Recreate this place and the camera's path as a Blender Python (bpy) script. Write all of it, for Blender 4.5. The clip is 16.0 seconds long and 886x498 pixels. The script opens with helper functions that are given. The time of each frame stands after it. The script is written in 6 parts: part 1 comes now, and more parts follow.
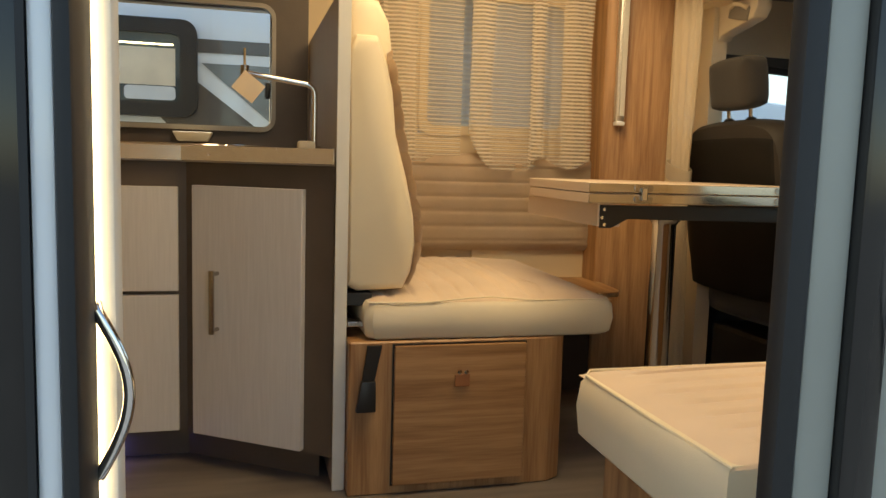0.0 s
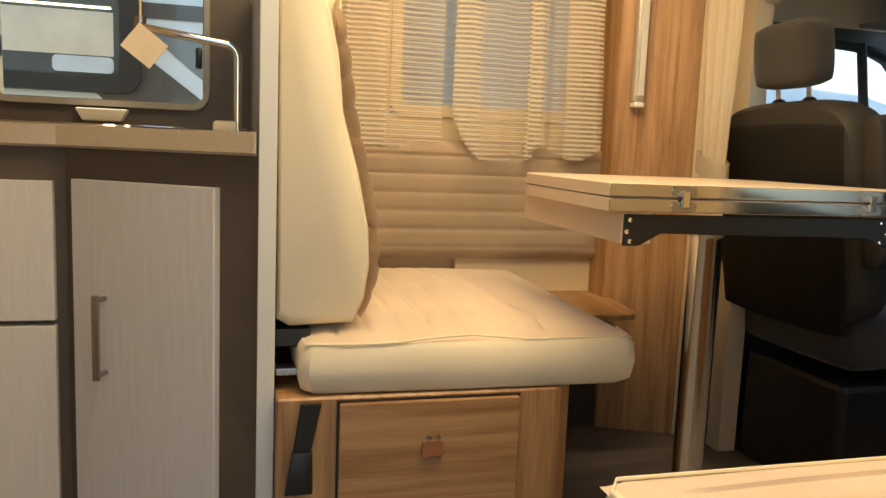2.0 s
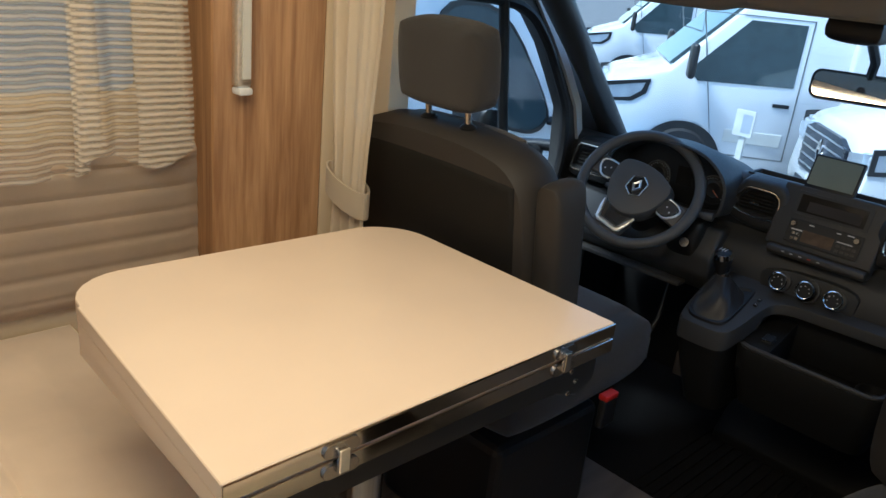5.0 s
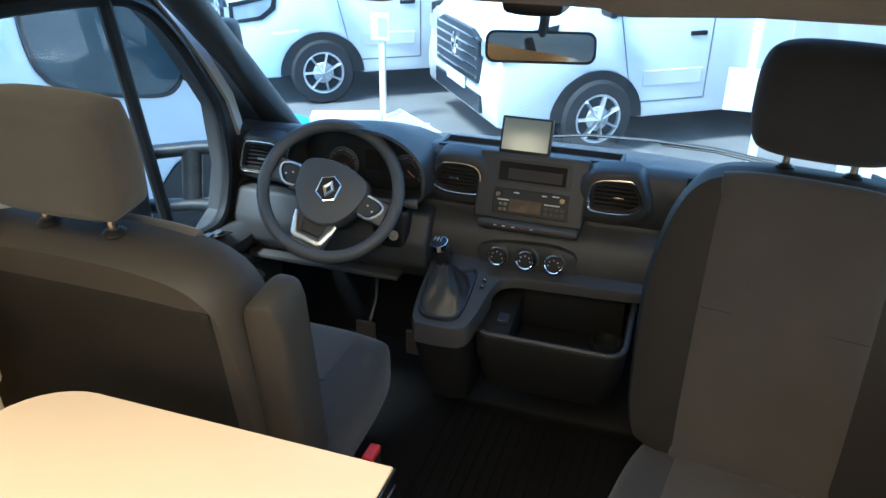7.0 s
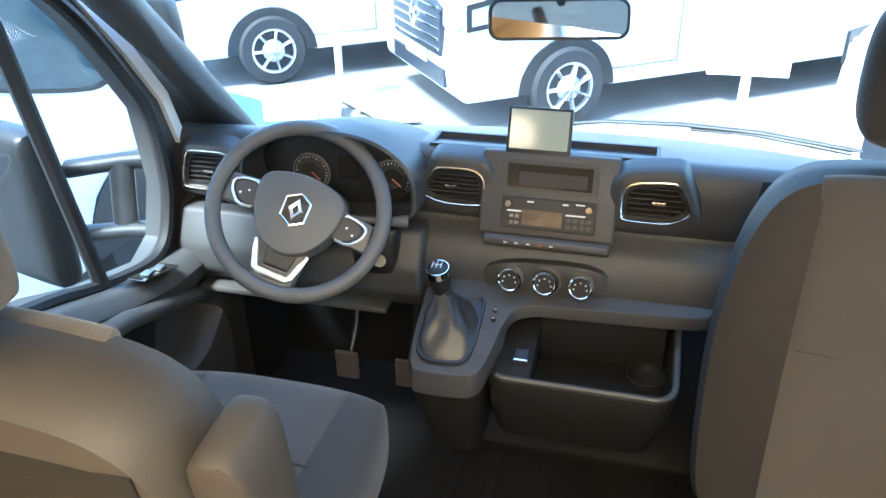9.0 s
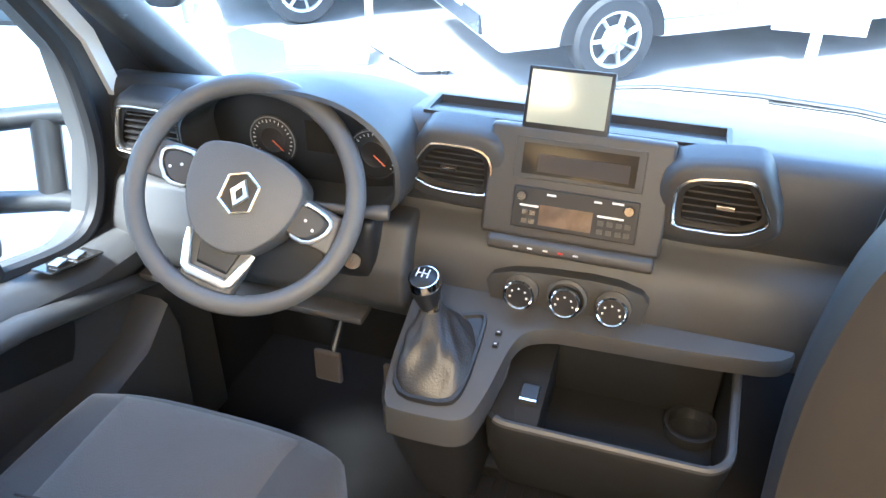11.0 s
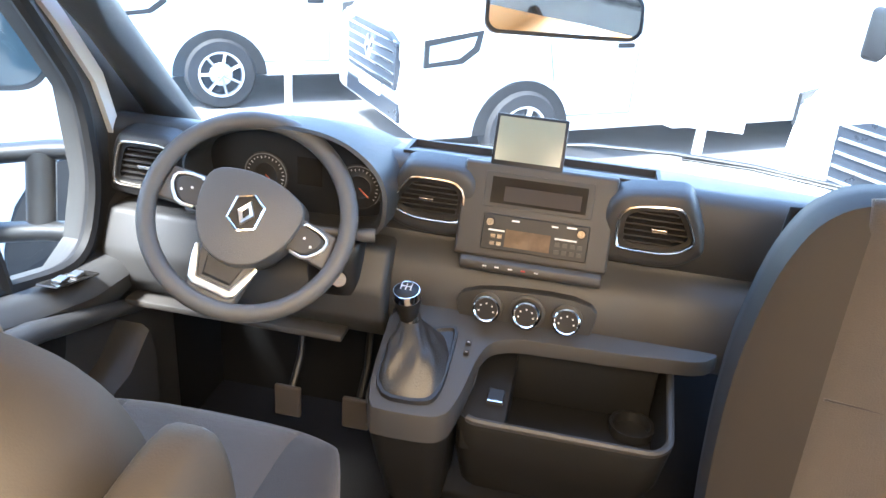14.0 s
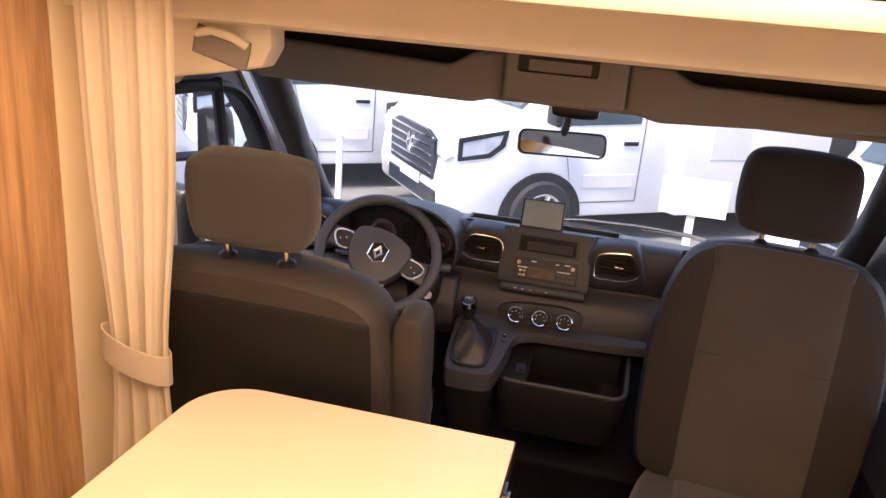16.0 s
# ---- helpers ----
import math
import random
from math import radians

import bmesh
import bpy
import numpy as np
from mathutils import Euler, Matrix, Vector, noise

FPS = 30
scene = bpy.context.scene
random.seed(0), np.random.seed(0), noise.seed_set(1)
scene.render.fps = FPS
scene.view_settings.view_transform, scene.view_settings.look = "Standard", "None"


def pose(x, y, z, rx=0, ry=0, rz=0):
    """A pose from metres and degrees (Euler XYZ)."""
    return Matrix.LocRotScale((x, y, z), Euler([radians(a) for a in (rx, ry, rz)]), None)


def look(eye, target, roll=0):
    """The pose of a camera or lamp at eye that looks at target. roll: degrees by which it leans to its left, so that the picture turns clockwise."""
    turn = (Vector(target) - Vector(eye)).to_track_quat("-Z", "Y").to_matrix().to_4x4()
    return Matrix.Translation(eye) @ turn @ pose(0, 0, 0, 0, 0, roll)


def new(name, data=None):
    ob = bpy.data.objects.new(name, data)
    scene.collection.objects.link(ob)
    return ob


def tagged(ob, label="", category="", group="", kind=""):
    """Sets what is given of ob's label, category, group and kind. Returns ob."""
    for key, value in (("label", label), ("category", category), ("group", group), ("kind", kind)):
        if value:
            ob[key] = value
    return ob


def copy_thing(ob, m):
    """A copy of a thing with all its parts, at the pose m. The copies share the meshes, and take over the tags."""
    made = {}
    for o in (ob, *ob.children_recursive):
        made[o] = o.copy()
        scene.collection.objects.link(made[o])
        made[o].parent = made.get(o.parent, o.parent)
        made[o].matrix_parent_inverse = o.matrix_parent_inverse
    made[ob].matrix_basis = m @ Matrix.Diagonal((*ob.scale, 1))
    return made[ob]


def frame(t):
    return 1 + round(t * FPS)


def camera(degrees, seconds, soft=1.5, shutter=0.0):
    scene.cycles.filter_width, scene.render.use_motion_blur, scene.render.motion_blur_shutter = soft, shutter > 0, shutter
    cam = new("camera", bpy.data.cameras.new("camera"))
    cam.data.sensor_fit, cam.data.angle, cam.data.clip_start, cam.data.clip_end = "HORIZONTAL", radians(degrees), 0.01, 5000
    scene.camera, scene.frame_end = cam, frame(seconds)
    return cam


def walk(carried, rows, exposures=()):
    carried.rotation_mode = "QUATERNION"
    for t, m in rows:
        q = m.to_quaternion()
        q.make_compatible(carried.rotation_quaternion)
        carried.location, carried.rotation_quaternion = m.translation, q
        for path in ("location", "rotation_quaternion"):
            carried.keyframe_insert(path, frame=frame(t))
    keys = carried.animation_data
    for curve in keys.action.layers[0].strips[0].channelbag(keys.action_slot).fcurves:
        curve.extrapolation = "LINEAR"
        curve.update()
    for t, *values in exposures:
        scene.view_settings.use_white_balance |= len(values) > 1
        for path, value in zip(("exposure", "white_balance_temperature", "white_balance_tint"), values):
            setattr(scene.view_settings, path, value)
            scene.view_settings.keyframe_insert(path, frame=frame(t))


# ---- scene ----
cam = camera(60.0, 16.0)
PATH = [
    (0, (-0.396, -0.635, 0.895), (0.112, 1.287, 0.681), 1.7),
    (0.5, (-0.303, -0.438, 0.88), (0.222, 1.472, 0.604), 1.2),
    (1, (-0.247, -0.347, 0.904), (0.221, 1.575, 0.606), 1.0),
    (1.5, (-0.226, -0.265, 0.916), (0.228, 1.664, 0.645), 1.4),
    (2, (-0.195, -0.107, 0.909), (0.324, 1.808, 0.658), 2.3),
    (2.5, (-0.14, 0.165, 0.922), (0.389, 2.076, 0.662), 4.3),
    (3, (-0.104, 0.293, 1.081), (0.484, 2.156, 0.653), 6.5),
    (3.5, (-0.059, 0.312, 1.165), (0.713, 2.082, 0.645), 7.6),
    (4, (0.008, 0.39, 1.2), (0.923, 2.081, 0.647), 6.1),
    (4.5, (0.126, 0.501, 1.311), (1.224, 2.059, 0.708), 5.5),
    (5, (0.141, 0.566, 1.394), (1.475, 1.884, 0.699), 5.9),
    (5.2, (0.133, 0.632, 1.407), (1.589, 1.812, 0.709), 6.0),
    (7.3, (0.506, 0.869, 1.585), (2.212, 1.409, 0.691), 0.2),
    (7.5, (0.526, 0.876, 1.594), (2.229, 1.403, 0.686), -0.4),
    (8, (0.590, 0.995, 1.577), (2.309, 1.401, 0.642), -0.3),
    (8.5, (0.670, 1.058, 1.530), (2.390, 1.453, 0.600), -0.9),
    (9, (0.817, 1.068, 1.496), (2.517, 1.533, 0.549), -1.0),
    (9.5, (0.933, 1.098, 1.441), (2.616, 1.572, 0.470), -0.3),
    (11.8, (1.257, 1.101, 1.375), (2.815, 1.698, 0.272), -1.3),
    (12, (1.250, 1.084, 1.370), (2.809, 1.712, 0.285), -2.3),
    (12.5, (1.250, 1.082, 1.388), (2.807, 1.718, 0.303), -2.2),
    (13, (1.213, 1.082, 1.37), (2.811, 1.732, 0.36), -0.9),
    (13.5, (1.119, 1.145, 1.374), (2.8, 1.673, 0.427), 1.6),
    (14, (0.953, 1.171, 1.360), (2.739, 1.489, 0.525), 4.5),
    (14.5, (0.791, 1.125, 1.432), (2.596, 1.451, 0.631), 4.0),
    (15, (0.557, 1.081, 1.473), (2.392, 1.387, 0.738), 4.5),
    (15.5, (0.296, 1.098, 1.561), (2.129, 1.507, 0.873), 5.6),
    (16, (0.012, 1.077, 1.592), (1.865, 1.477, 0.957), 4.9),
]
EXPOSURES = [(0, 1.06, 7200, 2), (0.5, 1.32, 6900, 2), (1.5, 1.53, 6800, 0), (4, 1.36, 6350, 1), (5, 1.05, 5150, -1), (7.5, 2.5, 4950, -6), (8, 3.0, 5400, -5), (8.5, 3.15, 5350, -4), (9.5, 3.75, 5300, -2), (12.5, 4.15, 5850, 6), (14.5, 3.6, 6000, 7), (15.3, 3.0, 6450, 9), (15.6, 2.6, 6450, 12), (16, 2.05, 7100, 27)]
walk(cam, [(t, look(eye, target, roll)) for t, eye, target, roll in PATH], EXPOSURES)

# ---------------- world and light ----------------
world = bpy.data.worlds.new("sky")
scene.world = world
world.use_nodes = True
wn = world.node_tree
sky = wn.nodes.new("ShaderNodeTexSky")
sky.sky_type = "NISHITA"
sky.sun_disc = False
sky.sun_elevation = radians(57.5)
sky.sun_rotation = radians(304)
wn.links.new(sky.outputs[0], wn.nodes["Background"].inputs[0])
wn.nodes["Background"].inputs[1].default_value = 0.15


def sun_lamp():
    d = bpy.data.lights.new("sun", "SUN")
    d.energy, d.angle, d.color = 2.3, radians(12), (1.0, 0.97, 0.92)
    o = new("sun", d)
    o.matrix_world = look((0, 0, 10), (0.45, -0.30, 10 - 0.85))


def area_lamp(name, at, target, sx, sy, power, colour):
    d = bpy.data.lights.new(name, "AREA")
    d.shape, d.size, d.size_y, d.energy, d.color = "RECTANGLE", sx, sy, power, colour
    o = new(name, d)
    o.matrix_world = look(at, target)
    return o


sun_lamp()
WARM = (1.0, 0.72, 0.44)
area_lamp("ceiling_light_glow", (0.35, 0.92, 1.95), (0.35, 0.92, 0), 1.2, 0.7, 10.3, WARM)
area_lamp("cabinet_light_glow", (0.45, 1.72, 1.90), (0.45, 1.9, 0), 0.8, 0.25, 2.5, WARM)

# ---------------- materials ----------------
def nodes_of(name):
    m = bpy.data.materials.new(name)
    m.use_nodes = True
    return m, m.node_tree.nodes, m.node_tree.links, m.node_tree.nodes["Principled BSDF"]


def mat(name, col, rough=0.5, metal=0.0, var=0.12, scale=6.0, bump=0.0, bscale=250.0, stretch=(1, 1, 1), coat=0.0, sheen=0.0, spec=0.5):
    """A plain material with a broad and a fine variation of tone and gloss, and a fine relief."""
    m, n, l, b = nodes_of(name)
    tc = n.new("ShaderNodeTexCoord")
    mp = n.new("ShaderNodeMapping")
    mp.inputs["Scale"].default_value = stretch
    l.new(tc.outputs["Object"], mp.inputs[0])
    n1 = n.new("ShaderNodeTexNoise")
    n1.inputs["Scale"].default_value, n1.inputs["Detail"].default_value = scale, 5
    l.new(mp.outputs[0], n1.inputs["Vector"])
    ramp = n.new("ShaderNodeMapRange")
    ramp.inputs["From Min"].default_value, ramp.inputs["From Max"].default_value = 0.3, 0.7
    ramp.inputs["To Min"].default_value, ramp.inputs["To Max"].default_value = 1 - var, 1 + var
    l.new(n1.outputs["Fac"], ramp.inputs["Value"])
    mul = n.new("ShaderNodeVectorMath")
    mul.operation = "SCALE"
    mul.inputs[0].default_value = col
    l.new(ramp.outputs[0], mul.inputs["Scale"])
    l.new(mul.outputs[0], b.inputs["Base Color"])
    r2 = n.new("ShaderNodeMapRange")
    r2.inputs["To Min"].default_value, r2.inputs["To Max"].default_value = max(rough - 0.08, 0.02), min(rough + 0.08, 1)
    l.new(n1.outputs["Fac"], r2.inputs["Value"])
    l.new(r2.outputs[0], b.inputs["Roughness"])
    b.inputs["Metallic"].default_value = metal
    b.inputs["Coat Weight"].default_value = coat
    b.inputs["Sheen Weight"].default_value = sheen
    b.inputs["Specular IOR Level"].default_value = spec
    if bump:
        n2 = n.new("ShaderNodeTexNoise")
        n2.inputs["Scale"].default_value, n2.inputs["Detail"].default_value = bscale, 3
        l.new(mp.outputs[0], n2.inputs["Vector"])
        bp = n.new("ShaderNodeBump")
        bp.inputs["Strength"].default_value, bp.inputs["Distance"].default_value = bump, 0.002
        l.new(n2.outputs["Fac"], bp.inputs["Height"])
        l.new(bp.outputs[0], b.inputs["Normal"])
    return m


def wood(name, dark, light, along="z"):
    """A light laminate with long grain along one axis."""
    m, n, l, b = nodes_of(name)
    tc = n.new("ShaderNodeTexCoord")
    mp = n.new("ShaderNodeMapping")
    s = {"x": (1.2, 22, 22), "y": (22, 1.2, 22), "z": (22, 22, 1.2)}[along]
    mp.inputs["Scale"].default_value = s
    l.new(tc.outputs["Object"], mp.inputs[0])
    n1 = n.new("ShaderNodeTexNoise")
    n1.inputs["Scale"].default_value, n1.inputs["Detail"].default_value, n1.inputs["Distortion"].default_value = 1.6, 8, 0.6
    l.new(mp.outputs[0], n1.inputs["Vector"])
    n2 = n.new("ShaderNodeTexNoise")
    n2.inputs["Scale"].default_value, n2.inputs["Detail"].default_value = 9, 4
    l.new(mp.outputs[0], n2.inputs["Vector"])
    mixf = n.new("ShaderNodeMath")
    mixf.operation = "MULTIPLY_ADD"
    mixf.inputs[1].default_value = 0.35
    l.new(n2.outputs["Fac"], mixf.inputs[0])
    l.new(n1.outputs["Fac"], mixf.inputs[2])
    cr = n.new("ShaderNodeValToRGB")
    cr.color_ramp.elements[0].position, cr.color_ramp.elements[0].color = 0.5, (*dark, 1)
    cr.color_ramp.elements[1].position, cr.color_ramp.elements[1].color = 0.85, (*light, 1)
    l.new(mixf.outputs[0], cr.inputs[0])
    l.new(cr.outputs[0], b.inputs["Base Color"])
    b.inputs["Roughness"].default_value = 0.42
    bp = n.new("ShaderNodeBump")
    bp.inputs["Strength"].default_value, bp.inputs["Distance"].default_value = 0.12, 0.001
    l.new(mixf.outputs[0], bp.inputs["Height"])
    l.new(bp.outputs[0], b.inputs["Normal"])
    return m


def glass(name, tint, mix_gloss=0.08, transp=0.9):
    m = bpy.data.materials.new(name)
    m.use_nodes = True
    n, l = m.node_tree.nodes, m.node_tree.links
    n.remove(n["Principled BSDF"])
    t = n.new("ShaderNodeBsdfTransparent")
    t.inputs[0].default_value = (*tint, 1)
    g = n.new("ShaderNodeBsdfGlossy")
    g.inputs["Roughness"].default_value = 0.02
    fr = n.new("ShaderNodeFresnel")
    fr.inputs[0].default_value = 1.45
    mx = n.new("ShaderNodeMixShader")
    l.new(fr.outputs[0], mx.inputs[0])
    l.new(t.outputs[0], mx.inputs[1])
    l.new(g.outputs[0], mx.inputs[2])
    l.new(mx.outputs[0], n["Material Output"].inputs[0])
    return m


def curtain_mat(name, col, lines):
    """A thin woven cloth that lets light through; lines: woven weft stripes a metre."""
    m, n, l, b = nodes_of(name)
    tc = n.new("ShaderNodeTexCoord")
    w = n.new("ShaderNodeTexWave")
    w.wave_type, w.bands_direction = "BANDS", "Z"
    w.inputs["Scale"].default_value = lines / 3.18
    w.inputs["Distortion"].default_value, w.inputs["Detail Scale"].default_value = 0.7, 3
    l.new(tc.outputs["Object"], w.inputs["Vector"])
    cr = n.new("ShaderNodeValToRGB")
    cr.color_ramp.elements[0].position, cr.color_ramp.elements[0].color = 0.25, (*[c * 0.8 for c in col], 1)
    cr.color_ramp.elements[1].position, cr.color_ramp.elements[1].color = 0.55, (*col, 1)
    l.new(w.outputs["Fac"], cr.inputs[0])
    l.new(cr.outputs[0], b.inputs["Base Color"])
    b.inputs["Roughness"].default_value = 0.9
    b.inputs["Sheen Weight"].default_value = 0.3
    tr = n.new("ShaderNodeBsdfTranslucent")
    l.new(cr.outputs[0], tr.inputs[0])
    mx = n.new("ShaderNodeMixShader")
    mx.inputs[0].default_value = 0.45
    l.new(b.outputs[0], mx.inputs[1])
    l.new(tr.outputs[0], mx.inputs[2])
    tp = n.new("ShaderNodeBsdfTransparent")
    mx2 = n.new("ShaderNodeMixShader")
    mr = n.new("ShaderNodeMapRange")
    mr.inputs["To Min"].default_value, mr.inputs["To Max"].default_value = 0.86, 0.30
    if lines < 1:
        mr.inputs["To Min"].default_value = mr.inputs["To Max"].default_value = 0.0
    l.new(w.outputs["Fac"], mr.inputs["Value"])
    l.new(mr.outputs[0], mx2.inputs[0])
    l.new(mx.outputs[0], mx2.inputs[1])
    l.new(tp.outputs[0], mx2.inputs[2])
    l.new(mx2.outputs[0], n["Material Output"].inputs[0])
    return m


def emit(name, col, strength):
    m, n, l, b = nodes_of(name)
    b.inputs["Base Color"].default_value = (*col, 1)
    b.inputs["Emission Color"].default_value = (*col, 1)
    b.inputs["Emission Strength"].default_value = strength
    return m


M = {
    "taupe": mat("taupe_laminate", (0.115, 0.088, 0.068), 0.45, var=0.08, scale=9, bump=0.15, bscale=120),
    "front": mat("pale_grey_laminate", (0.72, 0.70, 0.68), 0.35, var=0.05, scale=7, bump=0.08, stretch=(20, 20, 1)),
    "woodv": wood("oak_laminate_upright", (0.27, 0.135, 0.055), (0.47, 0.275, 0.13), "z"),
    "woodh": wood("oak_laminate_lying", (0.25, 0.125, 0.05), (0.43, 0.25, 0.12), "x"),
    "woody": wood("oak_laminate_deep", (0.25, 0.125, 0.05), (0.43, 0.25, 0.12), "y"),
    "greywood": mat("pale_edge_laminate", (0.50, 0.42, 0.33), 0.45, var=0.08, stretch=(10, 10, 1), bump=0.1),
    "leather": mat("cream_leatherette", (0.80, 0.71, 0.52), 0.40, var=0.05, scale=4, bump=0.25, bscale=380, sheen=0.1),
    "suede": mat("beige_microfibre", (0.66, 0.53, 0.395), 0.88, var=0.1, scale=5, bump=0.3, bscale=500, sheen=0.4),
    "wall": mat("cream_wall_lining", (0.66, 0.54, 0.36), 0.6, var=0.04, scale=3, bump=0.15, bscale=160),
    "ceil": mat("cream_ceiling_lining", (0.72, 0.64, 0.5), 0.7, var=0.03, bump=0.1),
    "table": mat("cream_table_laminate", (0.68, 0.55, 0.43), 0.32, var=0.03, scale=5, bump=0.04),
    "alu": mat("brushed_aluminium", (0.88, 0.87, 0.85), 0.36, 1.0, var=0.08, scale=3, stretch=(1, 40, 40), bump=0.05),
    "edgealu": mat("worktop_edge_aluminium", (0.88, 0.87, 0.84), 0.24, 0.8, var=0.06, scale=3, stretch=(1, 40, 40), bump=0.05),
    "chrome": mat("chrome", (0.8, 0.79, 0.77), 0.07, 1.0, var=0.02),
    "nickel": mat("dark_nickel", (0.42, 0.39, 0.36), 0.25, 1.0, var=0.05),
    "black": mat("black_plastic", (0.014, 0.014, 0.015), 0.4, var=0.2, bump=0.15, bscale=400),
    "gloss": mat("black_gloss_edge", (0.02, 0.019, 0.018), 0.1, var=0.1),
    "polished": mat("polished_metal_edge", (0.62, 0.58, 0.53), 0.09, 1.0, var=0.05),
    "decal": mat("dark_grey_decal", (0.10, 0.085, 0.075), 0.4),
    "decal2": mat("mid_grey_decal", (0.20, 0.21, 0.21), 0.4),
    "strap": mat("brown_strap_webbing", (0.055, 0.030, 0.020), 0.8, bump=0.4, bscale=600),
    "doorgrey": mat("grey_door_leaf", (0.30, 0.30, 0.26), 0.4, var=0.06),
    "winframe": mat("grey_beige_window_frame", (0.36, 0.33, 0.28), 0.35, var=0.06),
    # dash plastic darkened for low parts: the shade under the dash is in its colour
    "tub": mat("shaded_dash_plastic", (0.010, 0.0097, 0.0095), 0.65, spec=0.25, var=0.12, bump=0.3, bscale=700),
    "rubber": mat("black_rubber", (0.012, 0.012, 0.013), 0.6, var=0.2),
    "webbing": mat("black_belt_webbing", (0.012, 0.012, 0.014), 0.8, bump=0.5, bscale=600),
    "floor": mat("grey_vinyl_floor", (0.16, 0.14, 0.125), 0.5, var=0.25, scale=3, stretch=(1, 6, 1), bump=0.15, bscale=90),
    "white": mat("white_body_paint", (0.80, 0.81, 0.82), 0.22, var=0.02, coat=0.6),
    "frame": mat("white_door_frame", (0.66, 0.66, 0.62), 0.35, var=0.04),
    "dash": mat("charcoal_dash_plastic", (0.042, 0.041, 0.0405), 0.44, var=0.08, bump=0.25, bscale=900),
    "dashlight": mat("grey_console_plastic", (0.054, 0.050, 0.046), 0.42, var=0.08, bump=0.3, bscale=700),
    "rim": mat("grey_wheel_leather", (0.095, 0.092, 0.090), 0.38, var=0.08, bump=0.4, bscale=500),
    "seat": mat("charcoal_seat_cloth", (0.028, 0.026, 0.0255), 0.92, var=0.15, bump=0.6, bscale=500, sheen=0.15),
    "seatmid": mat("grey_seat_cloth", (0.060, 0.053, 0.048), 0.92, var=0.12, bump=0.6, bscale=420, sheen=0.15),
    "seatleather": mat("taupe_seat_leatherette", (0.026, 0.0232, 0.0212), 0.62, spec=0.35, var=0.08, bump=0.12, bscale=600),
    "seatback": mat("dark_seat_back_plastic", (0.0042, 0.0038, 0.0035), 0.7, spec=0.3, var=0.1, bump=0.3),
    "gaiter": mat("black_leather_gaiter", (0.028, 0.026, 0.025), 0.4, var=0.2, bump=0.4),
    "gold": mat("satin_bronze_trim", (0.76, 0.70, 0.62), 0.22, 1.0, var=0.04),
    "screen": mat("pale_screen", (0.30, 0.32, 0.25), 0.12, var=0.06),
    "amber": mat("amber_display", (0.13, 0.092, 0.062), 0.12, var=0.35, scale=30),
    "lcd": mat("dark_display", (0.02, 0.018, 0.016), 0.12, var=0.1),
    "print": mat("white_print", (0.7, 0.7, 0.7), 0.5),
    "red": mat("red_plastic", (0.5, 0.02, 0.015), 0.35),
    "tagpaper": mat("card_tag", (0.82, 0.68, 0.50), 0.8),
    "leathertab": mat("brown_leather_tab", (0.32, 0.13, 0.05), 0.6, bump=0.3),
    "headliner": mat("grey_headliner", (0.24, 0.22, 0.195), 0.85, var=0.05, bump=0.3, bscale=300),
    # dark colour standing in for the shade inside hollows
    "cave": mat("dark_recess_shade", (0.05, 0.04, 0.032), 0.8, var=0.1),
    "mirror": mat("mirror_glass", (0.9, 0.9, 0.9), 0.02, 1.0, var=0.0),
    "asphalt": mat("grey_paving", (0.17, 0.168, 0.165), 0.85, var=0.22, scale=1.5, bump=0.5, bscale=60),
    "tyre": mat("tyre_rubber", (0.02, 0.02, 0.022), 0.8, var=0.2, bump=0.4),
    "alloy": mat("silver_wheel_paint", (0.62, 0.63, 0.65), 0.3, 0.6, var=0.03),
    "vanglass": mat("dark_van_glass", (0.05, 0.075, 0.085), 0.05, var=0.1, coat=0.5),
    "grille": mat("dark_grille", (0.02, 0.025, 0.035), 0.3),
    "blue": mat("blue_panel", (0.08, 0.32, 0.62), 0.6),
    "sign": mat("printed_sheet_grey", (0.42, 0.46, 0.52), 0.6),
    "orange": mat("orange_lens", (0.8, 0.12, 0.02), 0.3),
    "lamp": mat("clear_lamp_glass", (0.55, 0.6, 0.66), 0.08, 0.3, coat=0.6),
    "glass": glass("clear_glass", (0.93, 0.97, 0.97)),
    "smoke": glass("smoked_window", (0.45, 0.45, 0.45)),
    "hood": mat("dark_hob_glass", (0.03, 0.027, 0.025), 0.06, coat=0.3),
    "mat_floor": mat("black_ribbed_cab_mat", (0.009, 0.0085, 0.0085), 0.85, spec=0.2, bump=0.4, bscale=200),
    "sheer": curtain_mat("striped_sheer_curtain", (0.90, 0.83, 0.72), 67),
    "drape": curtain_mat("cream_drape", (0.80, 0.70, 0.54), 0.5),
    "blind": mat("pale_window_blind", (0.5, 0.55, 0.62), 0.8, var=0.05),
    "pleat": curtain_mat("pleated_blind_cloth", (0.62, 0.68, 0.74), 0.3),
    "led": emit("warm_led", (1.0, 0.75, 0.45), 3.5),
    "blueled": emit("blue_led", (0.12, 0.15, 1.0), 20.0),
}


# ---------------- geometry helpers ----------------
def thing(name, at, label, category, group="", kind=""):
    o = new(name)
    o.location = at
    o.empty_display_size = 0.05
    return tagged(o, label, category, group, kind)


def base_of(o):
    p = Vector((0, 0, 0))
    while o:
        p += o.location
        o = o.parent
    return p


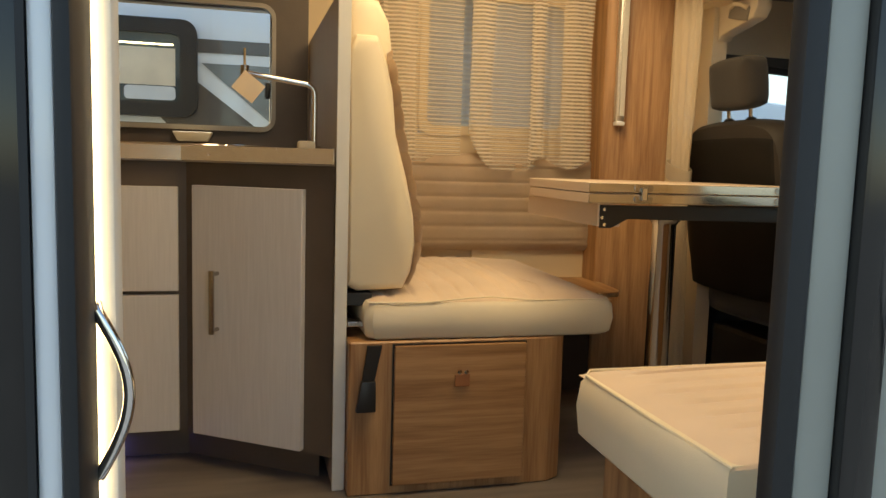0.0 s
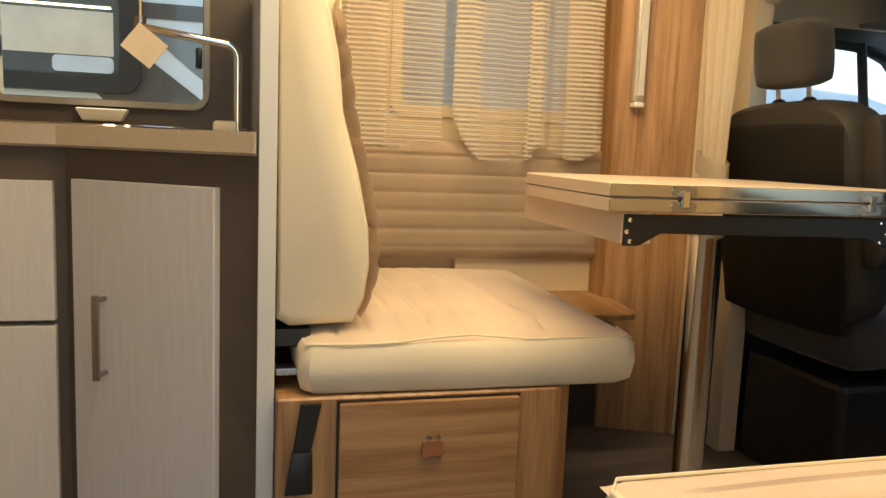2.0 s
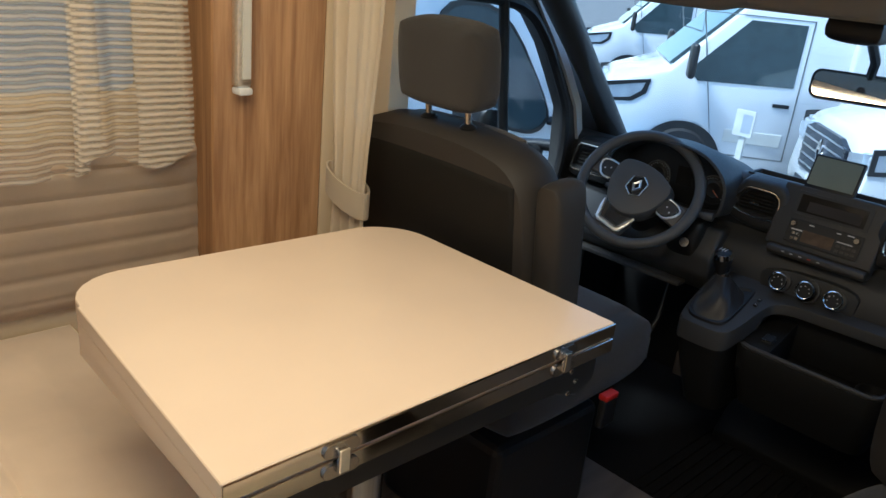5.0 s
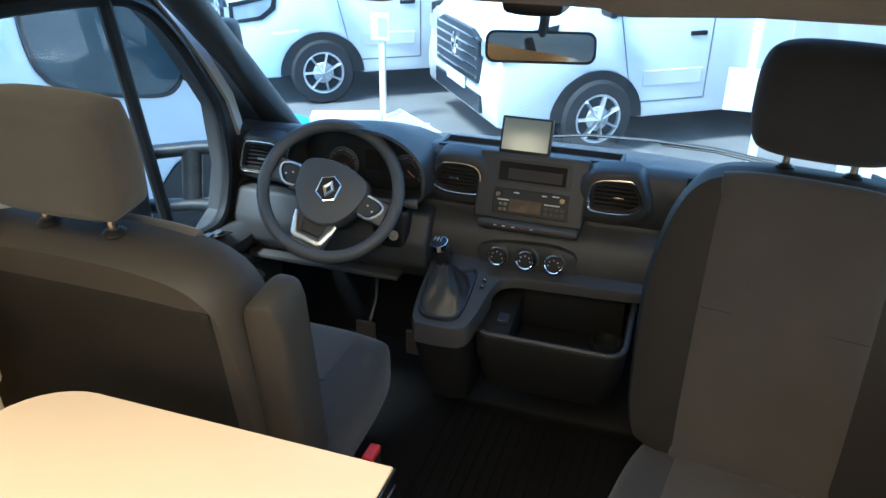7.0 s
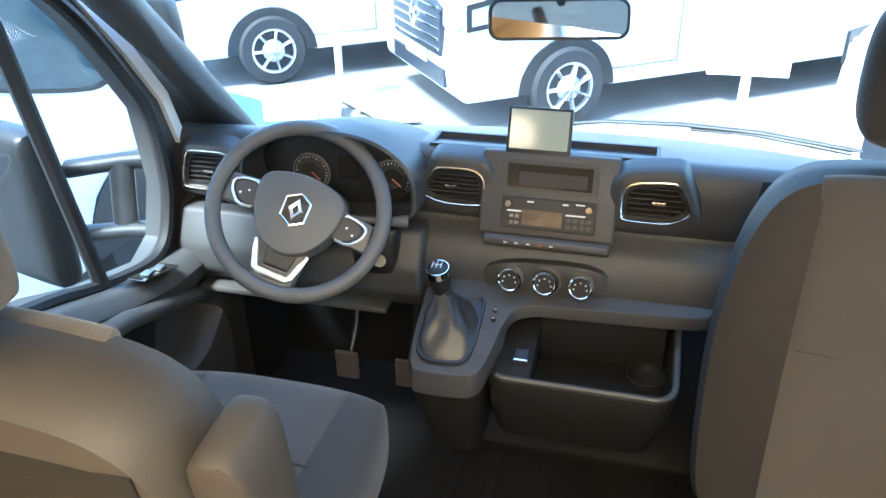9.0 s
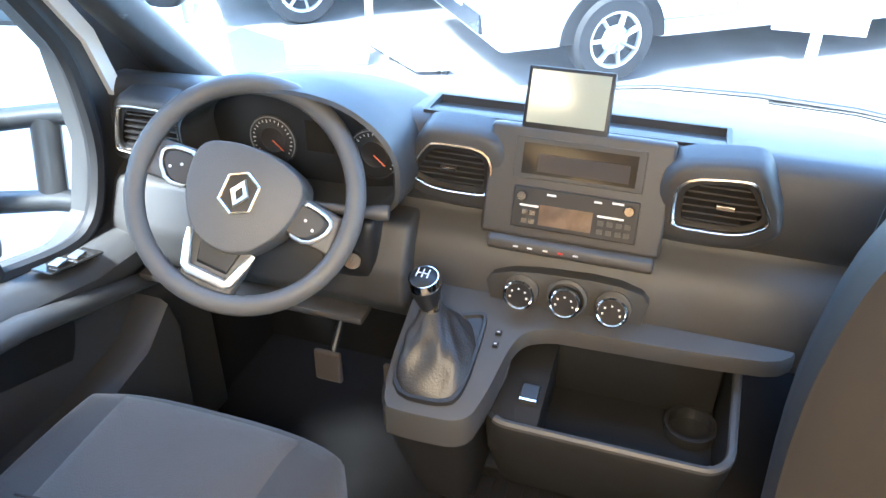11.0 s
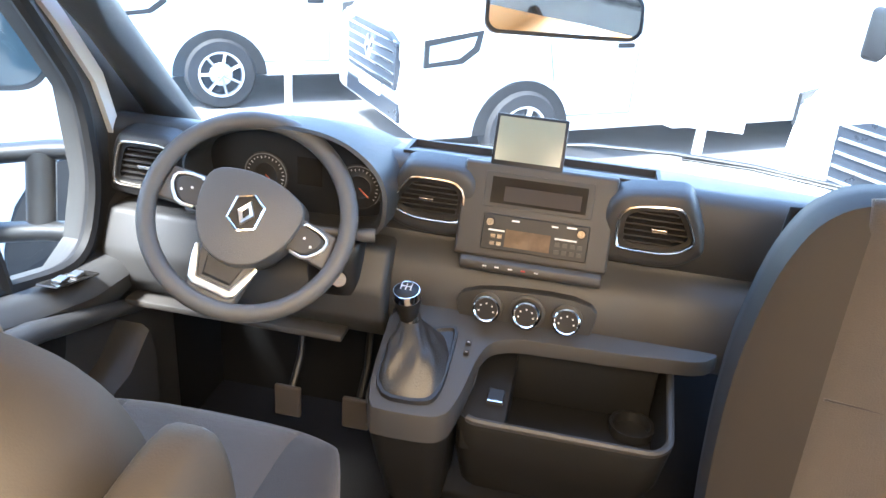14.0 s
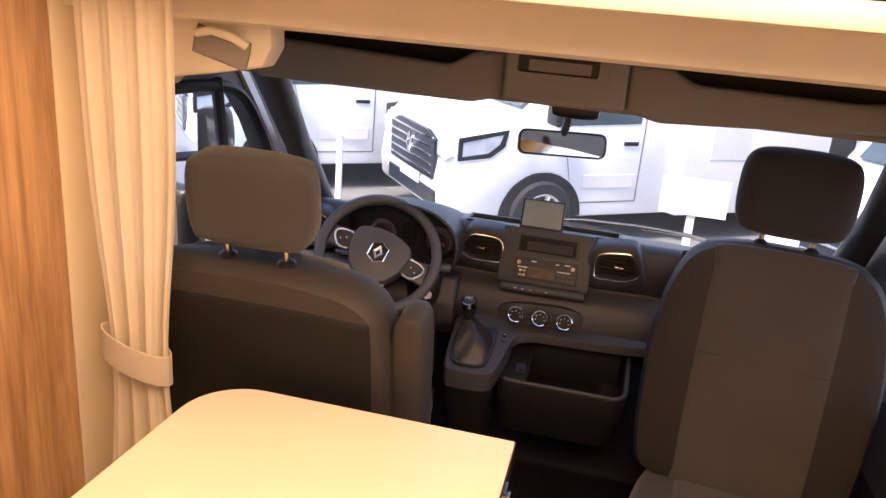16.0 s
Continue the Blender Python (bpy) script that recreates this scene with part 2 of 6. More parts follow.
def part(name, bm, material, parent=None, label="", smooth=False, kind="", category="", group=""):
    """One mesh object from a bmesh given in world places, put under parent."""
    off = base_of(parent) if parent else Vector((0, 0, 0))
    if parent:
        bmesh.ops.translate(bm, vec=-off, verts=bm.verts)
    me = bpy.data.meshes.new(name)
    bm.normal_update()
    bm.to_mesh(me)
    bm.free()
    me.materials.append(M[material] if isinstance(material, str) else material)
    if smooth:
        for p in me.polygons:
            p.use_smooth = True
        me.set_sharp_from_angle(angle=radians(40))
    o = new(name, me)
    o.parent = parent
    return tagged(o, label, category, group, kind)


def struct(name, bm, material, label, smooth=False, category="structure"):
    return part(name, bm, material, None, label, smooth, "structure", category)


def box(x0, x1, y0, y1, z0, z1, bev=0.0, seg=2, bm=None):
    b = bmesh.new()
    bmesh.ops.create_cube(b, size=1)
    bmesh.ops.scale(b, vec=(abs(x1 - x0), abs(y1 - y0), abs(z1 - z0)), verts=b.verts)
    bmesh.ops.translate(b, vec=((x0 + x1) / 2, (y0 + y1) / 2, (z0 + z1) / 2), verts=b.verts)
    if bev:
        bmesh.ops.bevel(b, geom=b.edges[:], offset=bev, segments=seg, profile=0.5, affect="EDGES")
    return join(bm, b)


def sheet(pts):
    """One flat face through the points."""
    b = bmesh.new()
    b.faces.new([b.verts.new(p) for p in pts])
    return b


def join(bm, b):
    if bm is None:
        return b
    me = bpy.data.meshes.new("tmp")
    b.to_mesh(me)
    b.free()
    bm.from_mesh(me)
    bpy.data.meshes.remove(me)
    return bm


def prism(pts, axis, lo, hi, bev=0.0, seg=2, bm=None):
    """A solid whose outline pts lies in the plane across axis (0 x: (y, z); 1 y: (x, z); 2 z: (x, y))."""
    b = bmesh.new()

    def place(p, d):
        return ((d, p[0], p[1]), (p[0], d, p[1]), (p[0], p[1], d))[axis]

    a = [b.verts.new(place(p, lo)) for p in pts]
    c = [b.verts.new(place(p, hi)) for p in pts]
    b.faces.new(a)
    b.faces.new(c[::-1])
    for i in range(len(pts)):
        j = (i + 1) % len(pts)
        b.faces.new((a[i], c[i], c[j], a[j]))
    bmesh.ops.recalc_face_normals(b, faces=b.faces)
    if bev:
        bmesh.ops.bevel(b, geom=b.edges[:], offset=bev, segments=seg, profile=0.5, affect="EDGES", clamp_overlap=True)
    return join(bm, b)


def ring(outer, inner, axis, lo, hi, bm=None):
    """A flat frame between two outlines with as many corners each."""
    b = bmesh.new()

    def place(p, d):
        return ((d, p[0], p[1]), (p[0], d, p[1]), (p[0], p[1], d))[axis]

    rows = [[b.verts.new(place(p, d)) for p in o] for o, d in ((outer, lo), (outer, hi), (inner, hi), (inner, lo))]
    n = len(outer)
    for r in range(4):
        for i in range(n):
            j = (i + 1) % n
            b.faces.new((rows[r][i], rows[(r + 1) % 4][i], rows[(r + 1) % 4][j], rows[r][j]))
    bmesh.ops.recalc_face_normals(b, faces=b.faces)
    return join(bm, b)


def rounded(x0, x1, y0, y1, r, n=5):
    """The outline of a rectangle with round corners; r one radius or four (from x1,y1 round to x1,y0)."""
    rr = r if isinstance(r, (tuple, list)) else (r,) * 4
    out = []
    for k, (cx, cy, sx, sy) in enumerate(((x1, y1, -1, -1), (x0, y1, 1, -1), (x0, y0, 1, 1), (x1, y0, -1, 1))):
        q = rr[k]
        for i in range(n + 1):
            a = math.pi / 2 * (k + i / n)
            out.append((cx + sx * q + q * math.cos(a), cy + sy * q + q * math.sin(a)))
    return out


def loft(rings, closed=True, caps=True, bm=None):
    b = bmesh.new()
    rows = [[b.verts.new(p) for p in r] for r in rings]
    n = len(rings[0])
    for r in range(len(rows) - 1):
        for i in range(n if closed else n - 1):
            j = (i + 1) % n
            b.faces.new((rows[r][i], rows[r + 1][i], rows[r + 1][j], rows[r][j]))
    if caps and closed:
        b.faces.new(rows[0][::-1])
        b.faces.new(rows[-1])
    bmesh.ops.recalc_face_normals(b, faces=b.faces)
    return join(bm, b)


def tube(path, r, n=10, closed=False, bm=None, flat=1.0):
    """A round bar along the points of path."""
    pts = [Vector(p) for p in path]
    rings, up = [], None
    for i, p in enumerate(pts):
        a, c = pts[i - 1] if (i or closed) else p, pts[(i + 1) % len(pts)] if (i < len(pts) - 1 or closed) else p
        t = (c - a).normalized()
        if up is None:
            up = Vector((0, 0, 1)) if abs(t.z) < 0.9 else Vector((1, 0, 0))
        side = t.cross(up).normalized()
        up = side.cross(t).normalized()
        rr = r[i] if isinstance(r, (list, tuple)) else r
        rings.append([p + rr * (math.cos(q) * side + flat * math.sin(q) * up) for q in (2 * math.pi * k / n for k in range(n))])
    if closed:
        rings.append(rings[0])
        b = loft(rings, caps=False)
        bmesh.ops.remove_doubles(b, verts=b.verts, dist=1e-6)
        return join(bm, b)
    return loft(rings, bm=bm)


def arc(c, u, v, r, a0, a1, n):
    c, u, v = Vector(c), Vector(u).normalized(), Vector(v).normalized()
    return [c + r * (math.cos(q) * u + math.sin(q) * v) for q in (radians(a0 + (a1 - a0) * k / n) for k in range(n + 1))]


def lathe(profile, at, axis=(0, 0, 1), n=24, bm=None):
    """Turns (radius, height) pairs about axis from at."""
    axis = Vector(axis).normalized()
    side = axis.orthogonal().normalized()
    other = axis.cross(side)
    rings = [[Vector(at) + axis * h + max(r, 1e-4) * (math.cos(q) * side + math.sin(q) * other) for q in (2 * math.pi * k / n for k in range(n))] for r, h in profile]
    return loft(rings, bm=bm)


def superpad(c, u, v, w, su, sv, sw, bulge=0.25, nu=28, nv=28, relief=None, e=5.0, corner=0.035):
    """A padded block about c: half sizes su, sv along u, v and half thickness sw along w; relief(a, b) lowers the front, a, b in -1..1."""
    c, u, v, w = Vector(c), Vector(u).normalized(), Vector(v).normalized(), Vector(w).normalized()
    b = bmesh.new()
    front, back = {}, {}
    for i in range(nu + 1):
        for j in range(nv + 1):
            a, d = -1 + 2 * i / nu, -1 + 2 * j / nv
            aa, dd = math.copysign(1 - (1 - abs(a)) ** 1.6, a), math.copysign(1 - (1 - abs(d)) ** 1.6, d)
            fall = max(0.0, 1 - max(abs(aa), abs(dd)) ** (2 * e)) ** 0.5
            k = 1 - corner * (abs(aa * dd) ** 3)
            p = c + u * su * aa * k + v * sv * dd * k
            swell = (1 - bulge) + bulge * (1 - aa * aa) * (1 - dd * dd)
            h = sw * (0.25 + 0.75 * fall) * swell
            low = relief(aa, dd) if relief else 0.0
            front[i, j] = b.verts.new(p + w * (h - low * fall))
            back[i, j] = b.verts.new(p - w * sw * (0.25 + 0.75 * fall))
    for i in range(nu):
        for j in range(nv):
            b.faces.new((front[i, j], front[i + 1, j], front[i + 1, j + 1], front[i, j + 1]))
            b.faces.new((back[i, j], back[i, j + 1], back[i + 1, j + 1], back[i + 1, j]))
    edge = [(i, 0) for i in range(nu)] + [(nu, j) for j in range(nv)] + [(i, nv) for i in range(nu, 0, -1)] + [(0, j) for j in range(nv, 0, -1)]
    for k, q in enumerate(edge):
        s = edge[(k + 1) % len(edge)]
        b.faces.new((front[q], back[q], back[s], front[s]))
    bmesh.ops.recalc_face_normals(b, faces=b.faces)
    return b


def channels(period, depth, along=1, phase=0.0, span=1.0):
    """Relief of stitched channels: grooves across the given direction, period in units of -1..1."""
    def f(a, d):
        q = (a, d)[along] / period + phase
        q = abs(q - round(q)) * 2
        return depth * max(0.0, 1 - q / 0.35) ** 1.5
    return f


def chaikin(pts, times=2):
    """Cuts the corners of a closed outline, so that they come out round."""
    for _ in range(times):
        pts = [tuple(a * w + b * (1 - w) for a, b in zip(p, q)) for p, q in zip(pts, pts[1:] + pts[:1]) for w in (0.78, 0.22)]
    return pts


# ---------------- the living room's shell ----------------
Y0, Y1, XW, XC, ZC = 0.20, 2.33, -1.7, 1.28, 2.0     # door wall, window wall, back wall, cab opening, ceiling
GROUND = -0.75

struct("ground", box(-40, 120, -60, 80, GROUND - 0.1, GROUND), "asphalt", "worn grey paved yard around the motorhome", category="ground")
struct("floor", box(XW, 1.95, Y0, Y1, -0.06, 0.0), "floor", "grey wood-look vinyl floor of the living area", category="floor")


def wall_with_hole(name, y, t, x0, x1, z0, z1, hx0, hx1, hz0, hz1, material, label):
    return struct(name, ring([(x0, z0), (x1, z0), (x1, z1), (x0, z1)], [(hx0, hz0), (hx1, hz0), (hx1, hz1), (hx0, hz1)], 1, y, y + t), material, label, category="wall")


WX0, WX1, WZ0, WZ1 = 0.27, 0.90, 1.02, 1.58
wall_with_hole("wall_north_rear", Y1, 0.04, XW, -0.14, -0.06, ZC, -0.84, -0.295, 1.02, 1.44, "wall", "side wall with the kitchen window")
wall_with_hole("wall_north", Y1, 0.04, -0.14, 1.35, -0.06, ZC, WX0, WX1, WZ0, WZ1, "wall", "cream lined side wall with a curtained window")
DX0, DX1, DZ1 = -0.535, 0.44, 1.85
struct("wall_south_rear", box(XW, DX0 - 0.06, Y0 - 0.04, Y0, -0.06, ZC), "wall", "cream lined wall beside the entrance door", category="wall")
struct("wall_south_front", box(DX1 + 0.06, 1.35, Y0 - 0.04, Y0, -0.06, ZC), "wall", "cream lined wall beside the entrance door", category="wall")
struct("wall_south_top", box(DX0 - 0.06, DX1 + 0.06, Y0 - 0.04, Y0, DZ1 + 0.06, ZC), "wall", "cream wall strip over the entrance door", category="wall")
struct("wall_west", box(XW - 0.04, XW, Y0 - 0.04, Y1 + 0.04, -0.06, ZC), "wall", "plain back wall of the living area", category="wall")
struct("ceiling", box(XW - 0.04, 1.35, Y0 - 0.04, Y1 + 0.04, ZC, ZC + 0.04), "ceil", "pale cream ceiling lining", category="ceiling")

# window in the far wall
win = tagged(new("window_1"), "window with dark frame behind sheer curtains", "window", kind="structure")
win.location = (0, 0, 0)
part("window_frame", ring(rounded(WX0, WX1, WZ0, WZ1, 0.05), rounded(WX0 + 0.035, WX1 - 0.035, WZ0 + 0.035, WZ1 - 0.035, 0.03), 1, Y1 - 0.012, Y1 + 0.05), "wall", win, smooth=True)
part("window_pane", sheet([(WX0 + 0.03, Y1 + 0.02, WZ0 + 0.03), (WX1 - 0.03, Y1 + 0.02, WZ0 + 0.03), (WX1 - 0.03, Y1 + 0.02, WZ1 - 0.03), (WX0 + 0.03, Y1 + 0.02, WZ1 - 0.03)]), "glass", win).visible_shadow = False

# entrance door frame: white frame, black seals
dr = tagged(new("door_1"), "entrance door frame, white with black rubber seals", "door frame", kind="structure")
for nm, x0, x1, y0, y1, m in (
    ("outer_frame", -0.70, -0.577, 0.10, 0.16, "gloss"), ("seal_edge", -0.577, -0.572, 0.085, 0.16, "rubber"), ("door_edge", -0.572, -0.550, 0.09, 0.17, "white"),
    ("seal", -0.550, -0.534, 0.08, 0.175, "rubber"), ("inner_frame", -0.548, -0.518, 0.19, 0.235, "frame"),
    ("inner_frame", 0.49, 0.54, 0.13, 0.23, "frame"),
    ("seal", 0.086, 0.112, -0.045, -0.020, "rubber"), ("leaf_edge", 0.112, 0.156, -0.042, -0.012, "doorgrey"),
    ("seal", 0.156, 0.198, -0.052, -0.012, "gloss"), ("leaf_skin", 0.198, 0.46, -0.046, -0.012, "doorgrey"), ("hinge_post", 0.43, 0.55, -0.012, 0.13, "doorgrey"),
):
    part(nm, box(x0, x1, y0, y1, -0.12, DZ1, 0.006), m, dr, smooth=True)
part("top_frame", box(-0.62, 0.49, 0.13, 0.235, DZ1, DZ1 + 0.07, 0.006), "frame", dr, smooth=True)
part("door_sill", box(-0.62, 0.49, 0.10, 0.24, -0.10, -0.03, 0.006), "alu", dr, smooth=True)
part("strip_light", box(-0.538, -0.534, 0.176, 0.189, 0.2, 1.7), "led", dr)
# outer shell below the door and beside it
struct("body_panel_rear", box(XW, -0.70, 0.10, 0.155, -0.25, ZC + 0.05), "white", "white outer skin of the motorhome", category="wall")
struct("body_panel_front", box(0.55, 1.35, 0.10, 0.155, -0.25, ZC + 0.05), "white", "white outer skin of the motorhome", category="wall")
struct("body_panel_over", box(-0.70, 0.55, 0.10, 0.155, DZ1 + 0.07, ZC + 0.05), "white", "white outer skin over the entrance", category="wall")

gh = thing("grab_handle", (-0.53, 0.16, 0.6), "curved chrome grab handle on the entrance frame", "handle")
part("bar", tube([(-0.535, 0.176, 0.572)] + [(-0.532 + 0.028 * math.sin(math.pi * k / 14), 0.165, 0.578 + 0.165 * k / 14) for k in range(15)] + [(-0.535, 0.176, 0.749)], 0.006, 12), "chrome", gh, smooth=True)

# ---------------- kitchen ----------------
kit = thing("kitchen_unit", (-0.5, 1.9, 0), "dark taupe kitchen base unit with pale grey fronts", "kitchen unit")
P1, P2, P3 = (-0.55, 1.695), (-0.155, 1.42), (-0.155, 2.32)   # the front turns aside at P1
foot = 0.085


def slab(p, q, z0, z1, out, back, bev=0.002):
    """An upright panel along p to q, from back behind the line to out before it."""
    d = Vector((q[0] - p[0], q[1] - p[1])).normalized()
    nrm = Vector((d.y, -d.x))
    a, b = Vector(p), Vector(q)
    return prism([tuple(a + nrm * out), tuple(b + nrm * out), tuple(b - nrm * back), tuple(a - nrm * back)], 2, z0, z1, bev, 1)


body = prism([(-1.25, 1.70), P1, P2, P3, (-1.25, 2.32)], 2, foot, 0.886)
part("carcass", body, "taupe", kit)
part("plinth", prism([(-1.25, 1.76), (-0.55, 1.755), (-0.18, 1.50), P3, (-1.25, 2.32)], 2, 0.0, foot), "taupe", kit)
for z0, z1, nm in ((0.515, 0.815, "upper_drawer_front"), (0.10, 0.503, "lower_drawer_front")):
    f = part(nm, box(-1.04, -0.572, 1.672, 1.696, z0, z1, 0.002), "front", kit, "pale grey drawer front")
    hz = z1 - 0.042
    hb = box(-0.93, -0.745, 1.640, 1.650, hz - 0.008, hz + 0.008, 0.002)
    for x in (-0.92, -0.755):
        box(x - 0.008, x + 0.008, 1.648, 1.672, hz - 0.007, hz + 0.007, bm=hb)
    part("handle", hb, "nickel", f, "dark chrome bar handle")
dd = (Vector(P2) - Vector(P1)).normalized()
ca, cb = Vector(P1) + dd * 0.035, Vector(P1) + dd * 0.395
cd = part("cupboard_door", slab(ca, cb, 0.095, 0.822, 0.022, -0.001), "front", kit, "pale grey angled cupboard door")
nn = Vector((dd.y, -dd.x))
hp = ca + dd * 0.088 + nn * 0.05
hb = tube([(hp.x, hp.y, 0.405), (hp.x, hp.y, 0.585)], 0.008, 8)
for z in (0.415, 0.575):
    q = hp - nn * 0.03
    tube([(hp.x, hp.y, z), (q.x, q.y, z)], 0.006, 8, bm=hb)
part("handle", hb, "nickel", cd, "dark chrome upright handle", smooth=True)
wt = thing("worktop", (-0.6, 1.95, 0.885), "taupe kitchen worktop with brushed metal front edge", "worktop")
part("slab", prism([(-1.25, 1.675), (-0.56, 1.675), (-0.160, 1.395), (-0.157, 2.32), (-1.25, 2.32)], 2, 0.887, 0.927), "greywood", wt)
part("edge_strip", slab((-1.25, 1.675), (-0.56, 1.675), 0.892, 0.932, 0.008, 0.0, 0), "edgealu", wt)
part("edge_strip", slab((-0.56, 1.675), (-0.160, 1.395), 0.892, 0.932, 0.008, 0.0, 0), "edgealu", wt)
hob = thing("hob_cover", (-0.6, 1.9, 0.93), "dark glass hob cover with a polished rim on the worktop", "hob")
hob_line = [(-0.98, 1.72), (-0.60, 1.70), (-0.42, 1.72), (-0.33, 1.80), (-0.24, 1.96), (-0.20, 2.06), (-0.20, 2.24), (-0.98, 2.24)]
part("glass", prism(chaikin(hob_line, 2), 2, 0.9275, 0.9375, 0.002, 1), "hood", hob, smooth=True)
part("rim", tube([(x, y, 0.936) for x, y in chaikin(hob_line, 2)], 0.005, 8, closed=True), "chrome", hob, "polished metal rim", smooth=True)
struct("splashback", ring([(-1.25, 0.92), (-0.157, 0.92), (-0.157, 1.70), (-1.25, 1.70)], [(-0.84, 1.02), (-0.295, 1.02), (-0.295, 1.44), (-0.84, 1.44)], 1, 2.312, 2.329), "taupe", "dark taupe panel behind the worktop", category="wall")

# mirror-like kitchen window: a top-hung opening window seen from inside
kw = tagged(new("window_2"), "kitchen window with rounded pale frame and catch, looking at the van next to it", "window", kind="structure")
kx0, kx1, kz0, kz1 = -0.86, -0.275, 1.00, 1.46
part("window_frame", ring(rounded(kx0, kx1, kz0, kz1, 0.05), rounded(kx0 + 0.015, kx1 - 0.015, kz0 + 0.017, kz1 - 0.015, 0.038), 1, 2.285, 2.318), "winframe", kw, "silver-grey rounded frame", smooth=True)
part("window_pane", sheet([(kx0 + 0.015, 2.303, kz0 + 0.015), (kx1 - 0.015, 2.303, kz0 + 0.015), (kx1 - 0.015, 2.303, kz1 - 0.015), (kx0 + 0.015, 2.303, kz1 - 0.015)]), "glass", kw).visible_shadow = False
for x in (kx0 + 0.03, kx1 - 0.03):
    part("catch", box(x - 0.009, x + 0.009, 2.272, 2.298, 1.12, 1.18, 0.005), "black", kw, "small black window catch", smooth=True)

pb = thing("end_panel", (-0.14, 1.9, 0), "tall pale wood-edged divider panel between kitchen and seat", "panel")
part("panel", box(-0.153, -0.125, 1.40, 2.32, 0.0, 1.34, 0.003), "greywood", pb)
part("edge_band", box(-0.156, -0.122, 1.392, 1.3995, 0.0, 1.345, 0.002), "frame", pb, "pale rounded edge band")

# tap
tp = thing("tap", (-0.24, 1.62, 0.92), "chrome kitchen tap with a card tag hanging from it", "tap")
tb = tube([(-0.195, 1.60, 0.93), (-0.195, 1.60, 1.085)] + arc((-0.225, 1.60, 1.085), (1, 0, 0), (0, 0, 1), 0.03, 10, 75, 6) + [(-0.37, 1.61, 1.135), (-0.395, 1.612, 1.142)], 0.0085, 12)
tube([(-0.195, 1.60, 0.928), (-0.195, 1.60, 0.942)], 0.019, 16, bm=tb)
part("spout", tb, "chrome", tp, smooth=True)
part("nozzle", tube([(-0.388, 1.612, 1.158), (-0.388, 1.612, 1.118)], 0.012, 12), "nickel", tp, smooth=True)
part("lever", tube([(-0.388, 1.612, 1.15), (-0.388, 1.612, 1.205)], 0.0035, 8), "chrome", tp, smooth=True)
tg = thing("card_tag", (-0.45, 1.62, 1.09), "small printed cream card tag hanging on the tap", "tag")
tm = box(-0.035, 0.035, -0.001, 0.001, -0.03, 0.03, 0.0)
bmesh.ops.rotate(tm, matrix=Matrix.Rotation(radians(38), 3, "Y"), verts=tm.verts)
bmesh.ops.translate(tm, vec=(-0.378, 1.59, 1.098), verts=tm.verts)
part("card", tm, "tagpaper", tg)
tc_ = thing("sink_stopper", (-0.26, 1.58, 0.92), "small cream plastic stopper by the foot of the tap", "stopper")
part("cap", box(-0.245, -0.195, 1.56, 1.585, 0.928, 0.955, 0.008), "leather", tc_, smooth=True)
sk = tagged(new("window_handle_cover"), "pale cream handle cover under the kitchen window", "cover", kind="structure")
part("cover", prism([(-0.635, 0.992), (-0.615, 0.957), (-0.515, 0.957), (-0.495, 0.992)], 1, 2.25, 2.31, 0.006), "leather", sk, smooth=True)

# ---------------- dinette bench ----------------
bb = thing("bench_base", (0.3, 1.8, 0), "oak laminate seat box with a pull-out drawer", "seat base")
part("box", prism([(-0.12, 1.345), (0.455, 1.345), (0.50, 1.37), (0.52, 1.42), (0.52, 2.32), (-0.12, 2.32)], 2, 0.0, 0.425, 0.004, 1), "woodv", bb)
dw = part("drawer_front", box(0.0, 0.372, 1.326, 1.347, 0.03, 0.415, 0.002), "woodh", bb, "oak laminate drawer front with lying grain")
part("gap", ring([(-0.004, 0.026), (0.376, 0.026), (0.376, 0.419), (-0.004, 0.419)], [(0.0, 0.03), (0.372, 0.03), (0.372, 0.415), (0.0, 0.415)], 1, 1.338, 1.3445), "black", bb)
tabm = box(0.165, 0.208, 1.318, 1.3245, 0.30, 0.335, 0.003)
part("pull_tab", tabm, "leathertab", dw, "brown leather pull tab with two studs")
sm = lathe([(0.0, 0.004), (0.006, 0.003), (0.006, 0)], (0.177, 1.3185, 0.341), (0, -1, 0), 10)
lathe([(0.0, 0.004), (0.006, 0.003), (0.006, 0)], (0.196, 1.3185, 0.341), (0, -1, 0), 10, bm=sm)
part("stud", sm, "chrome", dw, smooth=True)

CU = thing("seat_cushion", (0.3, 1.83, 0.425), "cream bench seat cushion with stitched beige top", "cushion")


def cushion_outline(z, inset):
    i = inset
    return [(x, y, z) for x, y in ((-0.075 + i, 1.375 + i), (-0.055 + i, 1.352 + i), (0.25, 1.345 + i), (0.61 - i, 1.343 + i), (0.640 - i, 1.358 + i), (0.648 - i, 1.40 + i), (0.68 - i, 2.27 - i), (0.67 - i, 2.285 - i), (0.14, 2.285 - i), (-0.08 + i, 2.285 - i))]


cb_ = loft([cushion_outline(0.427, 0.012), cushion_outline(0.436, 0.002), cushion_outline(0.475, -0.004), cushion_outline(0.515, 0.0), cushion_outline(0.527, 0.008)])
part("cover", cb_, "leather", CU, smooth=True)


